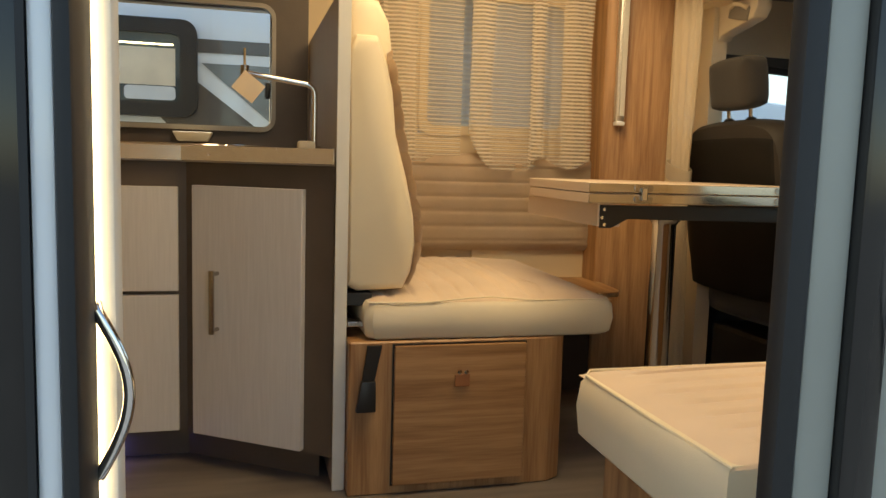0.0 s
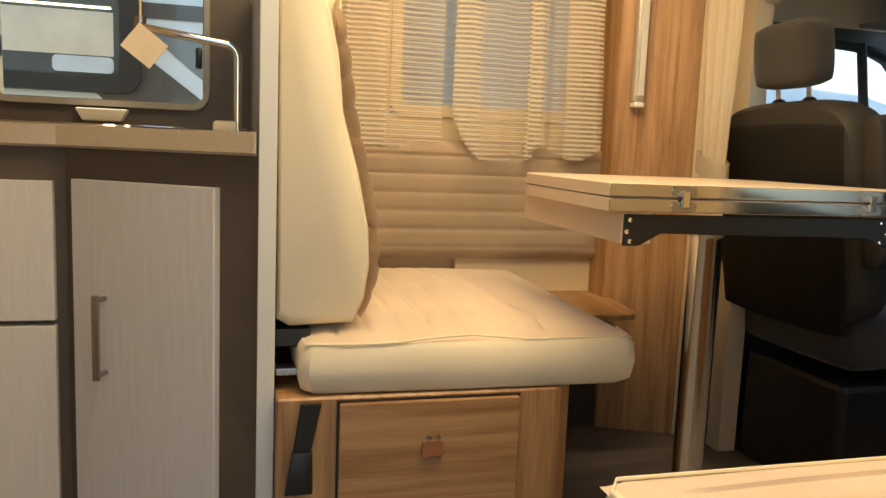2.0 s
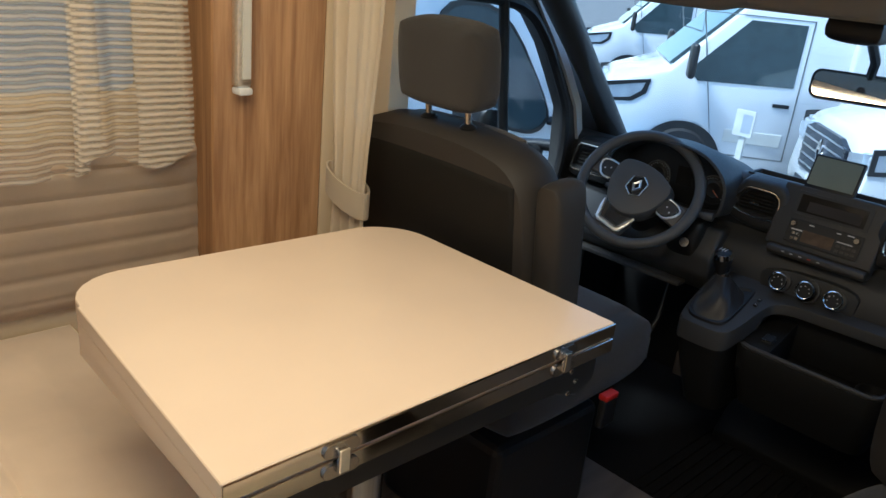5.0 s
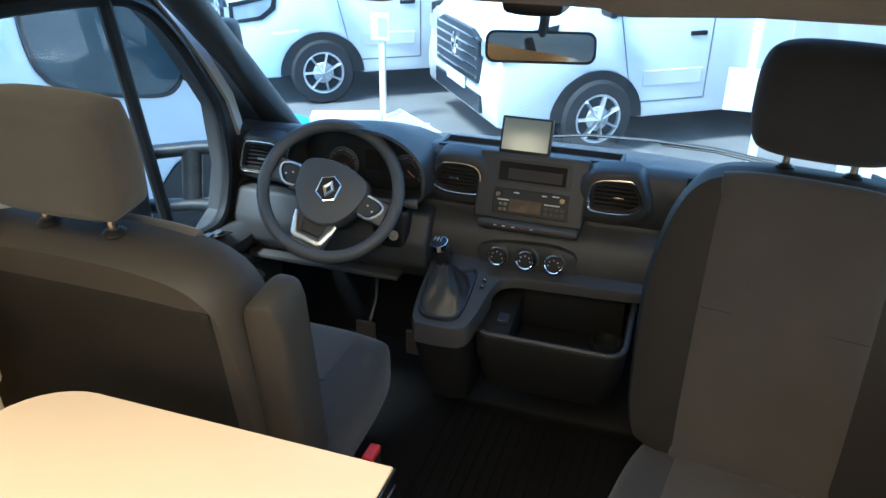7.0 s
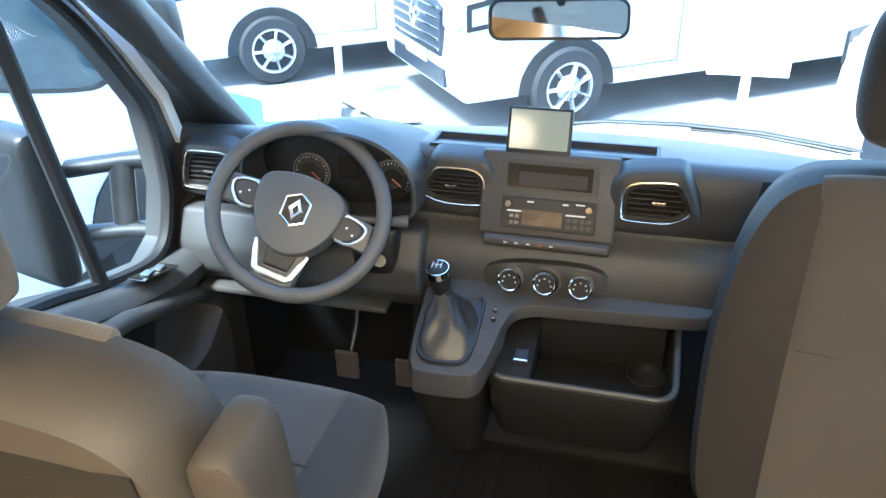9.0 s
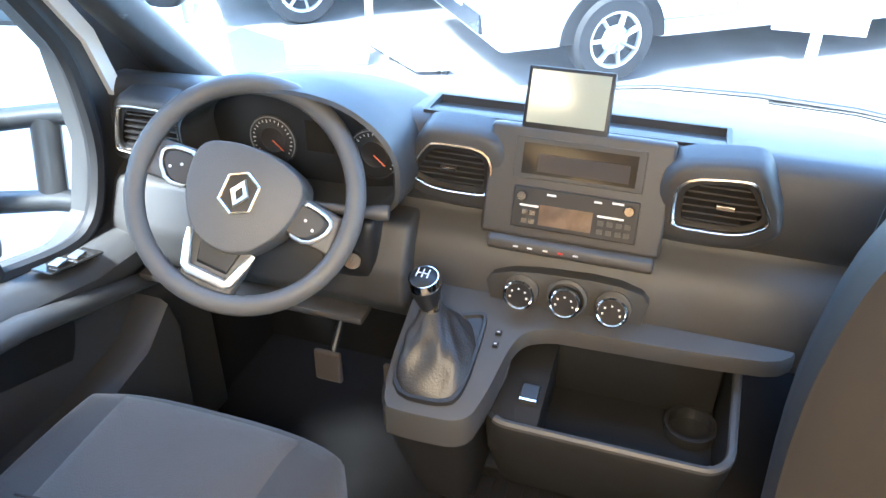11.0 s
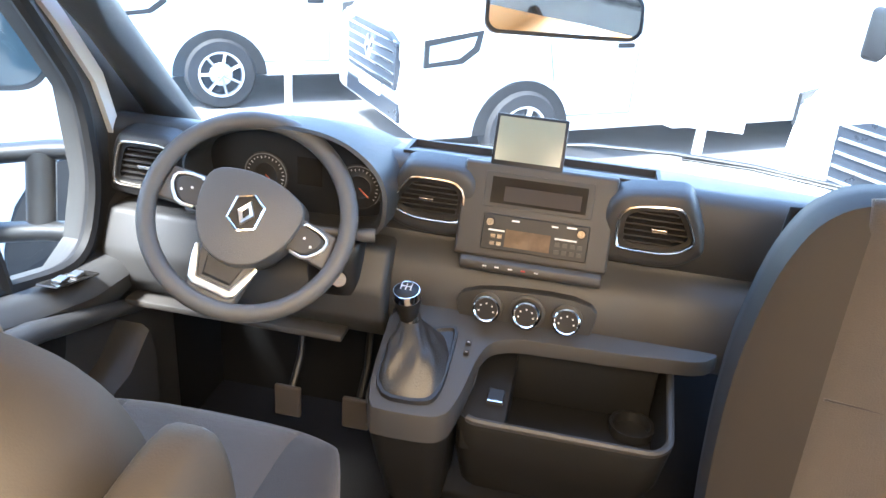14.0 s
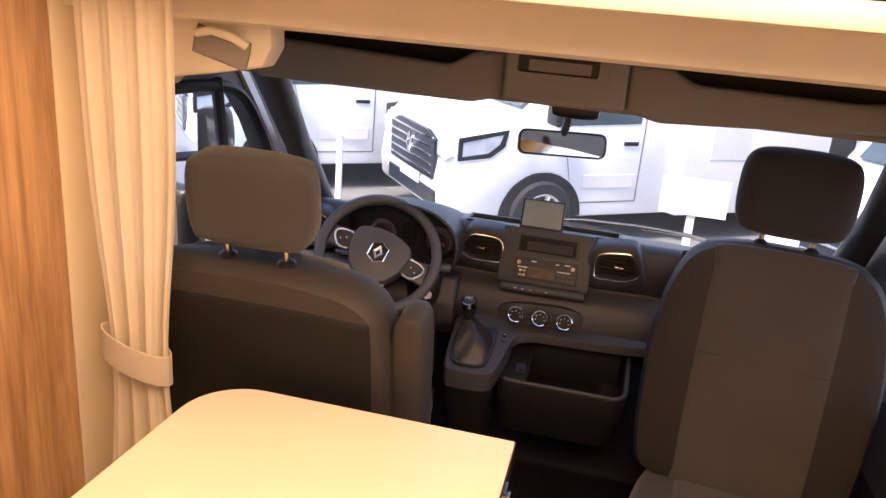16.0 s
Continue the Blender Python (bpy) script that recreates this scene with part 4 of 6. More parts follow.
# roof over the cab and overhead shelf
struct("cab_roof", box(1.28, 2.08, 0.25, 2.17, 1.60, 1.64), "headliner", "grey cab roof lining", category="ceiling")
struct("cab_roof_nose", prism([(2.08, 1.64), (2.08, 1.60), (1.97, 1.395), (2.00, 1.388), (2.15, 1.55)], 1, 0.25, 2.17), "headliner", "grey roof lining above the windscreen", category="ceiling")
for y, t, nm in ((2.12, 0.05, "left"), (0.25, 0.05, "right")):
    struct("cab_upper_side_" + nm, box(1.28, 2.10, y, y + t, 1.375, 1.62), "ceil", "cream upper cab side lining", category="wall")
oh = thing("overhead_shelf", (1.8, 1.2, 1.4), "pale grey shelf tray over the windscreen with pockets coloured dark for shade", "shelf")
# dark block at the back of the pockets, shade put into its colour
part("pocket_shade", box(1.90, 2.02, 0.35, 2.05, 1.40, 1.60), "cave", oh, "dark block painting the shade inside the shelf")
fl = [(1.95, 1.405), (1.40, 1.405), (1.36, 1.415), (1.345, 1.50), (1.30, 1.50)]
part("left_lip", prism([(1.96, 1.36), (1.96, 1.44), (1.90, 1.455), (1.48, 1.435), (1.42, 1.47), (1.345, 1.475), (1.345, 1.375), (1.42, 1.355)], 0, 1.76, 1.80, 0.012, 3), "headliner", oh, smooth=True)
part("right_lip", prism([(0.45, 1.385), (0.45, 1.455), (0.60, 1.44), (0.93, 1.445), (0.99, 1.475), (1.075, 1.475), (1.075, 1.375), (1.00, 1.355)], 0, 1.76, 1.80, 0.012, 3), "headliner", oh, smooth=True)
part("shelf_floor", box(1.77, 1.93, 0.35, 2.05, 1.366, 1.380, 0.004), "headliner", oh)
cbx = box(1.73, 1.95, 1.075, 1.345, 1.372, 1.515, 0.014, 3)
cc = part("centre_box", cbx, "headliner", oh, "grey centre console box with a radio slot", smooth=True)
part("slot_frame", ring(rounded(1.118, 1.335, 1.424, 1.500, 0.014), rounded(1.138, 1.315, 1.440, 1.486, 0.008), 0, 1.718, 1.732), "headliner", cc)
# thin dark plate painting the shade in the radio slot
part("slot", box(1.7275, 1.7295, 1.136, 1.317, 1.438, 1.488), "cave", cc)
part("slot_card", box(1.722, 1.7272, 1.155, 1.290, 1.444, 1.468), "headliner", cc, "folded card lying in the slot")
vb = thing("sensor_housing", (1.95, 1.2, 1.33), "dark rounded sensor housing at the top of the windscreen", "sensor")
part("housing", superpad((1.98, 1.19, 1.345), (0, 1, 0), (1, 0, 0), (0, 0, -1), 0.06, 0.05, 0.03, nu=12, nv=12), "black", vb, smooth=True)
for nm, y0, y1 in (("sun_visor", 1.42, 1.92), ("sun_visor", 0.46, 1.02)):
    sv = thing(nm, (1.88, (y0 + y1) / 2, 1.36), "grey padded sun visor folded up over the windscreen", "sun visor", "sun visors")
    part("panel", superpad((1.885, (y0 + y1) / 2, 1.372 if y0 > 1 else 1.390), (0, 1, 0), (1, 0, 0.1), (0, 0, -1), (y1 - y0) / 2, 0.07, 0.012, nu=16, nv=10), "headliner", sv, smooth=True)
ghd = thing("roof_grip", (1.29, 1.80, 1.46), "pale moulded grip recess in the cream corner over the driver's seat", "handle")
part("recess", superpad((1.297, 1.79, 1.465), (0, 1, 0.25), (0, -0.25, 1), (-1, 0, 0), 0.055, 0.026, 0.008, nu=14, nv=10), "headliner", ghd, smooth=True)
part("grip", tube([(1.292, 1.835, 1.486), (1.280, 1.80, 1.494), (1.280, 1.76, 1.485), (1.292, 1.738, 1.470)], 0.008, 10), "ceil", ghd, smooth=True)

# cab opening surround
struct("cab_arch_top", prism([(1.24, 1.515), (1.30, 1.505), (1.34, 1.53), (1.34, 1.62), (1.24, 1.62)], 1, Y0, Y1), "ceil", "cream moulded arch above the cab opening", smooth=True, category="trim")
struct("cab_arch_side", box(1.285, 1.345, 1.92, 2.12, -0.06, 1.60), "ceil", "cream moulded side of the cab opening", category="trim")
struct("cab_arch_corner", prism([(1.695, 1.62), (1.695, 1.47), (1.715, 1.435), (1.80, 1.418), (1.90, 1.40), (1.915, 1.38), (1.918, 1.62)], 0, 1.300, 1.360, 0.008, 2), "ceil", "cream moulded upper corner of the cab opening", smooth=True, category="trim")
struct("cab_arch_right", box(1.285, 1.345, Y0, 0.32, -0.06, 1.60), "ceil", "cream moulded side of the cab opening", category="trim")
ohc = thing("overhead_cabinet", (1.1, 1.2, 1.62), "dark brown locker above the cab opening", "cabinet")
part("locker", box(1.06, 1.34, Y0, 1.98, 1.625, 1.99, 0.004), "taupe", ohc)
part("light_rail", box(1.045, 1.235, Y0, 1.98, 1.585, 1.622, 0.008), "ceil", ohc, "cream lit lower rail", smooth=True)

# ---------------- dashboard ----------------
DB = thing("dashboard", (2.4, 1.2, 0.8), "charcoal grained van dashboard with light catching its top", "dashboard")


def dash_section(y):
    """The outline of the dash at y, from the windscreen over the top and down to the knees."""
    near = 2.30
    far = 2.745 - 0.25 * (abs(y - 1.21) / 0.9) ** 2.5
    q = far - 2.36
    top = [(2.36 + q, y, 0.815), (2.36 + q * 0.66, y, 0.852), (2.36 + q * 0.38, y, 0.876), (2.36 + q * 0.16, y, 0.896), (2.36, y, 0.905), (2.333, y, 0.908)]
    face = [(near + 0.016, y, 0.902), (near + 0.004, y, 0.885), (near - 0.004, y, 0.84), (near - 0.006, y, 0.800), (near - 0.002, y, 0.772), (near + 0.012, y, 0.754), (near + 0.006, y, 0.742), (near - 0.022, y, 0.728), (near - 0.044, y, 0.690), (near - 0.056, y, 0.640), (near - 0.058, y, 0.604), (near - 0.045, y, 0.580), (near + 0.06, y, 0.55)]
    return top + face + [(2.42, y, 0.50), (2.60, y, 0.50)]


ys = [2.12 - 0.0905 * k for k in range(21)]
part("shell", loft([dash_section(y) for y in ys], closed=True), "dash", DB, smooth=True)
# instrument hood behind the wheel
def spline(pts, n=6):
    """A smooth closed outline through the points."""
    out = []
    m = len(pts)
    for i in range(m):
        p0, p1, p2, p3 = (np.array(pts[(i + k) % m], float) for k in (-1, 0, 1, 2))
        for k in range(n):
            t = k / n
            q = 0.5 * (2 * p1 + (p2 - p0) * t + (2 * p0 - 5 * p1 + 4 * p2 - p3) * t * t + (3 * p1 - p0 - 3 * p2 + p3) * t ** 3)
            out.append(tuple(float(v) for v in q))
    return out


hood_at = [(1.905, 0.85), (1.89, 0.905), (1.81, 0.952), (1.69, 0.970), (1.59, 0.955), (1.52, 0.905), (1.50, 0.84), (1.53, 0.775), (1.70, 0.76), (1.87, 0.775)]
hood = spline(hood_at)
small = [(1.70 + (y - 1.70) * 0.90, 0.855 + (z - 0.855) * 0.86) for y, z in hood]
part("instrument_hood", loft([[(2.44, 1.70 + (y - 1.70) * 1.06, 0.84 + (z - 0.855) * 0.7) for y, z in hood], [(2.27, y, z) for y, z in hood], [(2.205, 1.70 + (y - 1.70) * 0.985, 0.855 + (z - 0.855) * 0.98) for y, z in hood], [(2.20, 1.70 + (y - 1.70) * 0.95, 0.855 + (z - 0.855) * 0.93) for y, z in hood], [(2.22, y, z) for y, z in small], [(2.30, y, z) for y, z in small]], caps=False), "dash", DB, "rounded hood over the instruments", smooth=True)
part("instrument_back", prism(small, 0, 2.285, 2.30), "black", DB)
for y, r in ((1.770, 0.046), (1.580, 0.046)):
    gm = lathe([(r, 0), (r, 0.003), (r - 0.003, 0.0035), (r - 0.004, 0.001), (r * 0.55, 0.001), (r * 0.5, 0.0025), (r * 0.45, 0.001), (0, 0.001)], (2.284, y, 0.840), (-1, 0, 0), 28)
    g_ = part("gauge", gm, "gaiter", DB, "round gauge with white ticks", smooth=True)
    tk = bmesh.new()
    for k in range(21):
        a = radians(-35 + 250 * k / 20)
        c = Vector((2.2805, y + (r - 0.010) * math.cos(a), 0.840 + (r - 0.010) * math.sin(a)))
        b = box(-0.0003, 0.0003, -0.0008, 0.0008, -0.0032 if k % 3 == 0 else -0.001, 0.0022)
        bmesh.ops.rotate(b, matrix=Matrix.Rotation(a - math.pi / 2, 3, "X"), verts=b.verts)
        bmesh.ops.translate(b, vec=c, verts=b.verts)
        join(tk, b)
    part("ticks", tk, "print", g_)
    part("bezel", tube([(2.2805, y + (r - 0.003) * math.cos(q), 0.840 + (r - 0.003) * math.sin(q)) for q in (radians(-40 + 7 * k) for k in range(38))], 0.0012, 6), "decal2", g_, smooth=True)
    part("needle", tube([(2.280, y, 0.840), (2.280, y - 0.020, 0.822)], 0.0010, 6), "orange", g_)
part("gauge_display", box(2.2825, 2.284, 1.655, 1.705, 0.83, 0.885), "lcd", DB)


def vent(edge, x, nm_label, spread=0.026):
    """A louvred air vent in a swelling pod; edge: the corners of the trim ring in y and z."""
    cy, cz = sum(p[0] for p in edge) / len(edge), sum(p[1] for p in edge) / len(edge)
    hy, hz = (max(p[k] for p in edge) / 2 - min(p[k] for p in edge) / 2 for k in (0, 1))

    def outline(i, low=0.0):
        return [(cy + (y - cy) * (1 - i / hy), cz + (z - cz) * (1 - i / hz) - (low if z < cz else 0)) for y, z in chaikin(edge)]

    def at(xx, o):
        return [(xx, y, z) for y, z in o]

    pod = [at(x + 0.045, outline(-spread - 0.004, 0.016)), at(x + 0.010, outline(-spread, 0.014)), at(x - 0.004, outline(-spread * 0.8, 0.010)), at(x - 0.009, outline(-spread * 0.5, 0.004)), at(x - 0.010, outline(-0.001)), at(x + 0.006, outline(0.003)), at(x + 0.045, outline(0.003))]
    vt = part("vent", loft(pod, caps=False), "dash", DB, nm_label, smooth=True)
    rim = [at(x - 0.006, outline(-0.0035)), at(x - 0.0135, outline(-0.0025)), at(x - 0.0145, outline(0.0)), at(x - 0.0115, outline(0.0025)), at(x + 0.004, outline(0.003))]
    part("trim_ring", loft(rim, caps=False), "gold", vt, "pale bronze trim ring", smooth=True)
    part("cavity", prism(outline(0.001), 0, x + 0.036, x + 0.040), "black", vt)
    inner = outline(0.011)
    part("inner_frame", ring(outline(0.003), inner, 0, x - 0.003, x + 0.012), "black", vt, smooth=True)
    zs = [p[1] for p in inner]
    n = 6
    lb = bmesh.new()
    for k in range(n):
        z = min(zs) + 0.004 + (max(zs) - min(zs) - 0.010) * k / (n - 1)
        across = []
        for p, q in zip(inner, inner[1:] + inner[:1]):
            if (p[1] - z) * (q[1] - z) <= 0 and p[1] != q[1]:
                across.append(p[0] + (q[0] - p[0]) * (z - p[1]) / (q[1] - p[1]))
        if len(across) > 1:
            prism([(x - 0.001, z - 0.003), (x + 0.022, z + 0.004), (x + 0.022, z + 0.006), (x - 0.001, z)], 1, min(across) + 0.001, max(across) - 0.001, bm=lb)
    part("louvres", lb, "gaiter", vt, kind="stuff")
    part("tab", box(x - 0.007, x - 0.001, cy - 0.014, cy + 0.014, cz - 0.004, cz + 0.003, 0.001), "nickel", vt)
    return vt


vent([(1.375, 0.882), (1.374, 0.808), (1.388, 0.802), (1.468, 0.802), (1.512, 0.820), (1.508, 0.834), (1.482, 0.876), (1.468, 0.884)], 2.280, "louvred centre air vent in a bronze ring")
vent([(1.090, 0.884), (1.091, 0.810), (1.078, 0.804), (0.992, 0.804), (0.956, 0.826), (0.957, 0.842), (0.980, 0.886), (0.994, 0.894)], 2.274, "louvred passenger air vent in a bronze ring")
vent([(1.945, 0.876), (1.945, 0.790), (1.958, 0.784), (2.080, 0.784), (2.090, 0.795), (2.070, 0.868), (2.055, 0.878)], 2.268, "louvred driver's air vent in a bright ring", 0.016)

# centre console block, tilted back a little
CN = part("radio_console", prism([(2.305, 0.921), (2.293, 0.922), (2.238, 0.757), (2.252, 0.750), (2.36, 0.750), (2.36, 0.90)], 1, 1.098, 1.380, 0.007, 4), "dashlight", DB, "grey console block for the radio", smooth=True)


def on_console(y, z, out=0.0):
    """A place on the tilted console face."""
    f = (z - 0.755) / 0.167
    return Vector((2.240 + 0.054 * f - out, y + 0.010, z + 0.3 * out))


def console_box(name, y0, y1, z0, z1, out0, out1, material, parent, label="", bev=0.0):
    b = bmesh.new()
    lo = [on_console(y, z, out0) for y, z in ((y0, z0), (y1, z0), (y1, z1), (y0, z1))]
    hi = [on_console(y, z, out1) for y, z in ((y0, z0), (y1, z0), (y1, z1), (y0, z1))]
    a = [b.verts.new(p) for p in lo]
    c = [b.verts.new(p) for p in hi]
    b.faces.new(a)
    b.faces.new(c)
    for i in range(4):
        j = (i + 1) % 4
        b.faces.new((a[i], a[j], c[j], c[i]))
    bmesh.ops.recalc_face_normals(b, faces=b.faces)
    if bev:
        bmesh.ops.bevel(b, geom=b.edges[:], offset=bev, segments=2, affect="EDGES", profile=0.5)
    return part(name, b, material, parent, label)


console_box("pocket_frame", 1.128, 1.328, 0.846, 0.907, 0.0, 0.003, "dash", CN, "", 0.001)
# the pocket's hollow is not cut: two dark plates paint its shade
console_box("pocket", 1.14, 1.315, 0.853, 0.899, 0.003, 0.0035, "lcd", CN, "flat dark plate painting the shaded radio pocket")
console_box("pocket_floor", 1.15, 1.29, 0.858, 0.884, 0.0035, 0.005, "cave", CN)
RD = console_box("radio", 1.127, 1.322, 0.771, 0.834, 0.0, 0.006, "black", CN, "black radio with amber lit display and small keys", 0.002)
console_box("display", 1.195, 1.278, 0.779, 0.810, 0.006, 0.0068, "amber", RD)
for y in (1.308, 1.142):
    c = on_console(y, 0.820, 0.006)
    part("button", lathe([(0.0, 0.006), (0.007, 0.006), (0.009, 0)], c, (-1, 0, 0.3), 14), "nickel", RD, smooth=True)
for y in (1.300, 1.288, 1.182, 1.168, 1.154, 1.141):
    for z in (0.783, 0.796):
        console_box("button", y - 0.0045, y + 0.0045, z - 0.0035, z + 0.0035, 0.006, 0.0085, "nickel" if y > 1.28 else "dashlight", RD)
for y, z, w in ((1.262, 0.826, 0.007), (1.19, 0.826, 0.006), (1.160, 0.828, 0.009), (1.168, 0.806, 0.02), (1.295, 0.806, 0.015)):
    console_box("print", y - w, y + w, z - 0.0015, z + 0.0015, 0.006, 0.0065, "print", RD)
SWp = part("switch_strip", prism([(2.246, 0.757), (2.229, 0.751), (2.226, 0.738), (2.236, 0.728), (2.29, 0.722), (2.30, 0.75)], 1, 1.104, 1.366, 0.004, 3), "dashlight", DB, "row of dash switches with white symbols", smooth=True)
for k, y in enumerate((1.318, 1.295, 1.270, 1.246, 1.222)):
    part("symbol", box(2.2262, 2.2282, y - 0.004, y + 0.004, 0.7425, 0.7450), "red" if k == 3 else "print", SWp)
for y in (1.304, 1.229, 1.154):
    c = Vector((2.236, y, 0.657))
    kn = part("climate_knob", lathe([(0.0, 0.0), (0.034, 0.0), (0.034, 0.010), (0.029, 0.012), (0.029, 0.0)] if y == 1.229 else [(0, 0), (0.029, 0), (0.028, 0.007), (0, 0.007)], c, (-1, 0, 0.25), 28), "dash", DB, "round climate knob with chrome ring", smooth=True)
    part("ring", lathe([(0.0245, 0.006), (0.0255, 0.030), (0.023, 0.032), (0.021, 0.030), (0.021, 0.006)], c, (-1, 0, 0.25), 28), "chrome", kn, smooth=True)
    part("face", lathe([(0.0, 0.028), (0.021, 0.028), (0.021, 0.006)], c, (-1, 0, 0.25), 24), "black", kn, smooth=True)
    mk = bmesh.new()
    for k in range(5):
        a = radians(200 * k / 4 - 10)
        q = c + Vector((-0.030, 0.014 * math.cos(a), 0.0065 + 0.014 * math.sin(a)))
        box(q.x - 0.0005, q.x + 0.0005, q.y - 0.0015, q.y + 0.0015, q.z - 0.0015, q.z + 0.0015, bm=mk)
    part("marks", mk, "print", kn)
part("climate_panel", prism(chaikin([(1.372, 0.690), (1.355, 0.606), (1.335, 0.598), (1.125, 0.608), (1.105, 0.622), (1.098, 0.700)]), 0, 2.2375, 2.27, 0.002, 2), "dash", DB, smooth=True)

# screen on top of the console
SC = thing("display_screen", (2.26, 1.25, 0.92), "small pale screen in a grey frame standing on the console", "screen")


def tilted(b, at):
    bmesh.ops.rotate(b, matrix=Matrix.Rotation(radians(22), 3, "Y"), verts=b.verts)
    bmesh.ops.translate(b, vec=at, verts=b.verts)
    return b


part("case", tilted(box(-0.004, 0.012, -0.066, 0.066, 0.0, 0.098, 0.003), (2.296, 1.268, 0.915)), "black", SC, smooth=True)
part("glass", tilted(box(-0.0052, -0.0042, -0.060, 0.060, 0.012, 0.092), (2.296, 1.268, 0.915)), "screen", SC)
part("foot", box(2.295, 2.325, 1.235, 1.300, 0.900, 0.925, 0.004), "black", SC)
TR = thing("dash_tray", (2.4, 1.2, 0.93), "black open tray on top of the dashboard", "tray")
part("bottom", prism([(2.338, 0.911), (2.362, 0.9085), (2.405, 0.8965), (2.405, 0.893), (2.362, 0.904), (2.338, 0.907)], 1, 1.03, 1.50), "black", TR)
part("rim", ring([(2.33, 1.022), (2.412, 1.022), (2.412, 1.508), (2.33, 1.508)], [(2.338, 1.03), (2.405, 1.03), (2.405, 1.50), (2.338, 1.50)], 2, 0.885, 0.9125), "dash", TR)

# gear console and lower bin
GC = thing("gear_console", (2.15, 1.42, 0), "charcoal centre console with gear gaiter shelf and open bin", "console")
def tub(x0, x1, y0, y1, r, tops, bottoms, wall, floor_z, parent, name, material):
    """An open tub with round corners whose rim slopes up towards the dash."""
    def rim(z0, slope, i, dx=0.0, dy=0.0):
        return [(x, y, z0 + slope * (x - x0)) for x, y in rounded(x0 + i + dx, x1, y0 + i + dy, y1 - i - dy * 0.3, max(r - i, 0.01), 6)]
    rings = [rim(bottoms[0], bottoms[1], 0, 0.075, 0.035), rim((bottoms[0] + tops[0]) / 2, (bottoms[1] + tops[1]) / 2, 0, 0.022, 0.010), rim(tops[0] - 0.01, tops[1], 0), rim(tops[0], tops[1], 0.004), rim(tops[0], tops[1], wall - 0.003), rim(tops[0] - 0.008, tops[1], wall), rim(floor_z, 0, wall + 0.012)]
    return part(name, loft(rings), material, parent, smooth=True)


# bin, pedestal and socket mount take the darkened plastic: shade put into the colour
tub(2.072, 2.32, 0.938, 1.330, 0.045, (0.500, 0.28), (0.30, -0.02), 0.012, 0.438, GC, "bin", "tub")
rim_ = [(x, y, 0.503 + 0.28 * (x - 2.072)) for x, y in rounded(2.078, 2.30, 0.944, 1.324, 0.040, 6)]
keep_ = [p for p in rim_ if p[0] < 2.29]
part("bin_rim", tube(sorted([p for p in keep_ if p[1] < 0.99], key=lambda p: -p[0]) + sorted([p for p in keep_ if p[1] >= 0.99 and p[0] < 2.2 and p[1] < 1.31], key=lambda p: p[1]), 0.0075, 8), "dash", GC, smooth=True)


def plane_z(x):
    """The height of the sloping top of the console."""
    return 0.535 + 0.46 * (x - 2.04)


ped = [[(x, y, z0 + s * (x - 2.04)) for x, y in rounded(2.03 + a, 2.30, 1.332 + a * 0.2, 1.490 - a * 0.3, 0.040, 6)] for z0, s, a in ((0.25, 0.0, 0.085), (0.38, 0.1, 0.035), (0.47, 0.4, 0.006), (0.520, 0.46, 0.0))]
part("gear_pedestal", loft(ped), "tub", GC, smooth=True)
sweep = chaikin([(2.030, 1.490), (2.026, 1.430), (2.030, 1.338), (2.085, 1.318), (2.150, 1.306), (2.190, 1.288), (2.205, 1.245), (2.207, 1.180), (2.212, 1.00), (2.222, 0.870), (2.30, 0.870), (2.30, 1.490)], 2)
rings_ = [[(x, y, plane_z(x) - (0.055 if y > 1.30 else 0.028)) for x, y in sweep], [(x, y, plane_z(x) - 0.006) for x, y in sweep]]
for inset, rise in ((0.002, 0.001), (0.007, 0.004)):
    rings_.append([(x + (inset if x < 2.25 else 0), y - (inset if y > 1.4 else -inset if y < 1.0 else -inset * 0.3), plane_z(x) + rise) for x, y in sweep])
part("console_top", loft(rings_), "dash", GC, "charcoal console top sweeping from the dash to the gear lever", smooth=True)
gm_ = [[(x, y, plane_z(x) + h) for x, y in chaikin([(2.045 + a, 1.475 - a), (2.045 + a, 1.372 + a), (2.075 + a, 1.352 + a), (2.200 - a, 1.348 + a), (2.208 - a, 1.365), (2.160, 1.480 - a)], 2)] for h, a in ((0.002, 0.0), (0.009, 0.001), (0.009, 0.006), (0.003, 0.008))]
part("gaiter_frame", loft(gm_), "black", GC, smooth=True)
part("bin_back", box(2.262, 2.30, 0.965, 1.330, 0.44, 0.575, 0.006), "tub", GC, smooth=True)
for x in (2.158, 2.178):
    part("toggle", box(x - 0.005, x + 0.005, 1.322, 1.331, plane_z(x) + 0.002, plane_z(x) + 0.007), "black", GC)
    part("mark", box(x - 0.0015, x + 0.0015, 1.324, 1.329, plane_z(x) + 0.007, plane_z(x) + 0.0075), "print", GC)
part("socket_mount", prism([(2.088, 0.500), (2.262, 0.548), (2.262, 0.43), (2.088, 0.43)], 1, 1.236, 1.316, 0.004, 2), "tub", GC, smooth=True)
part("usb_socket", prism([(2.126, 0.513), (2.124, 0.521), (2.156, 0.530), (2.158, 0.522)], 1, 1.246, 1.276, 0.002, 2), "black", GC, "small square power socket with a lid")
part("socket_edge", prism([(2.124, 0.515), (2.1235, 0.522), (2.127, 0.523), (2.128, 0.516)], 1, 1.247, 1.275), "chrome", GC)
part("cup_holder", lathe([(0.042, 0), (0.044, 0.020), (0.037, 0.020), (0.035, 0.0), (0.035, -0.01), (0, -0.01)], (2.222, 1.000, 0.440), (0, 0, 1), 24), "black", GC, smooth=True)
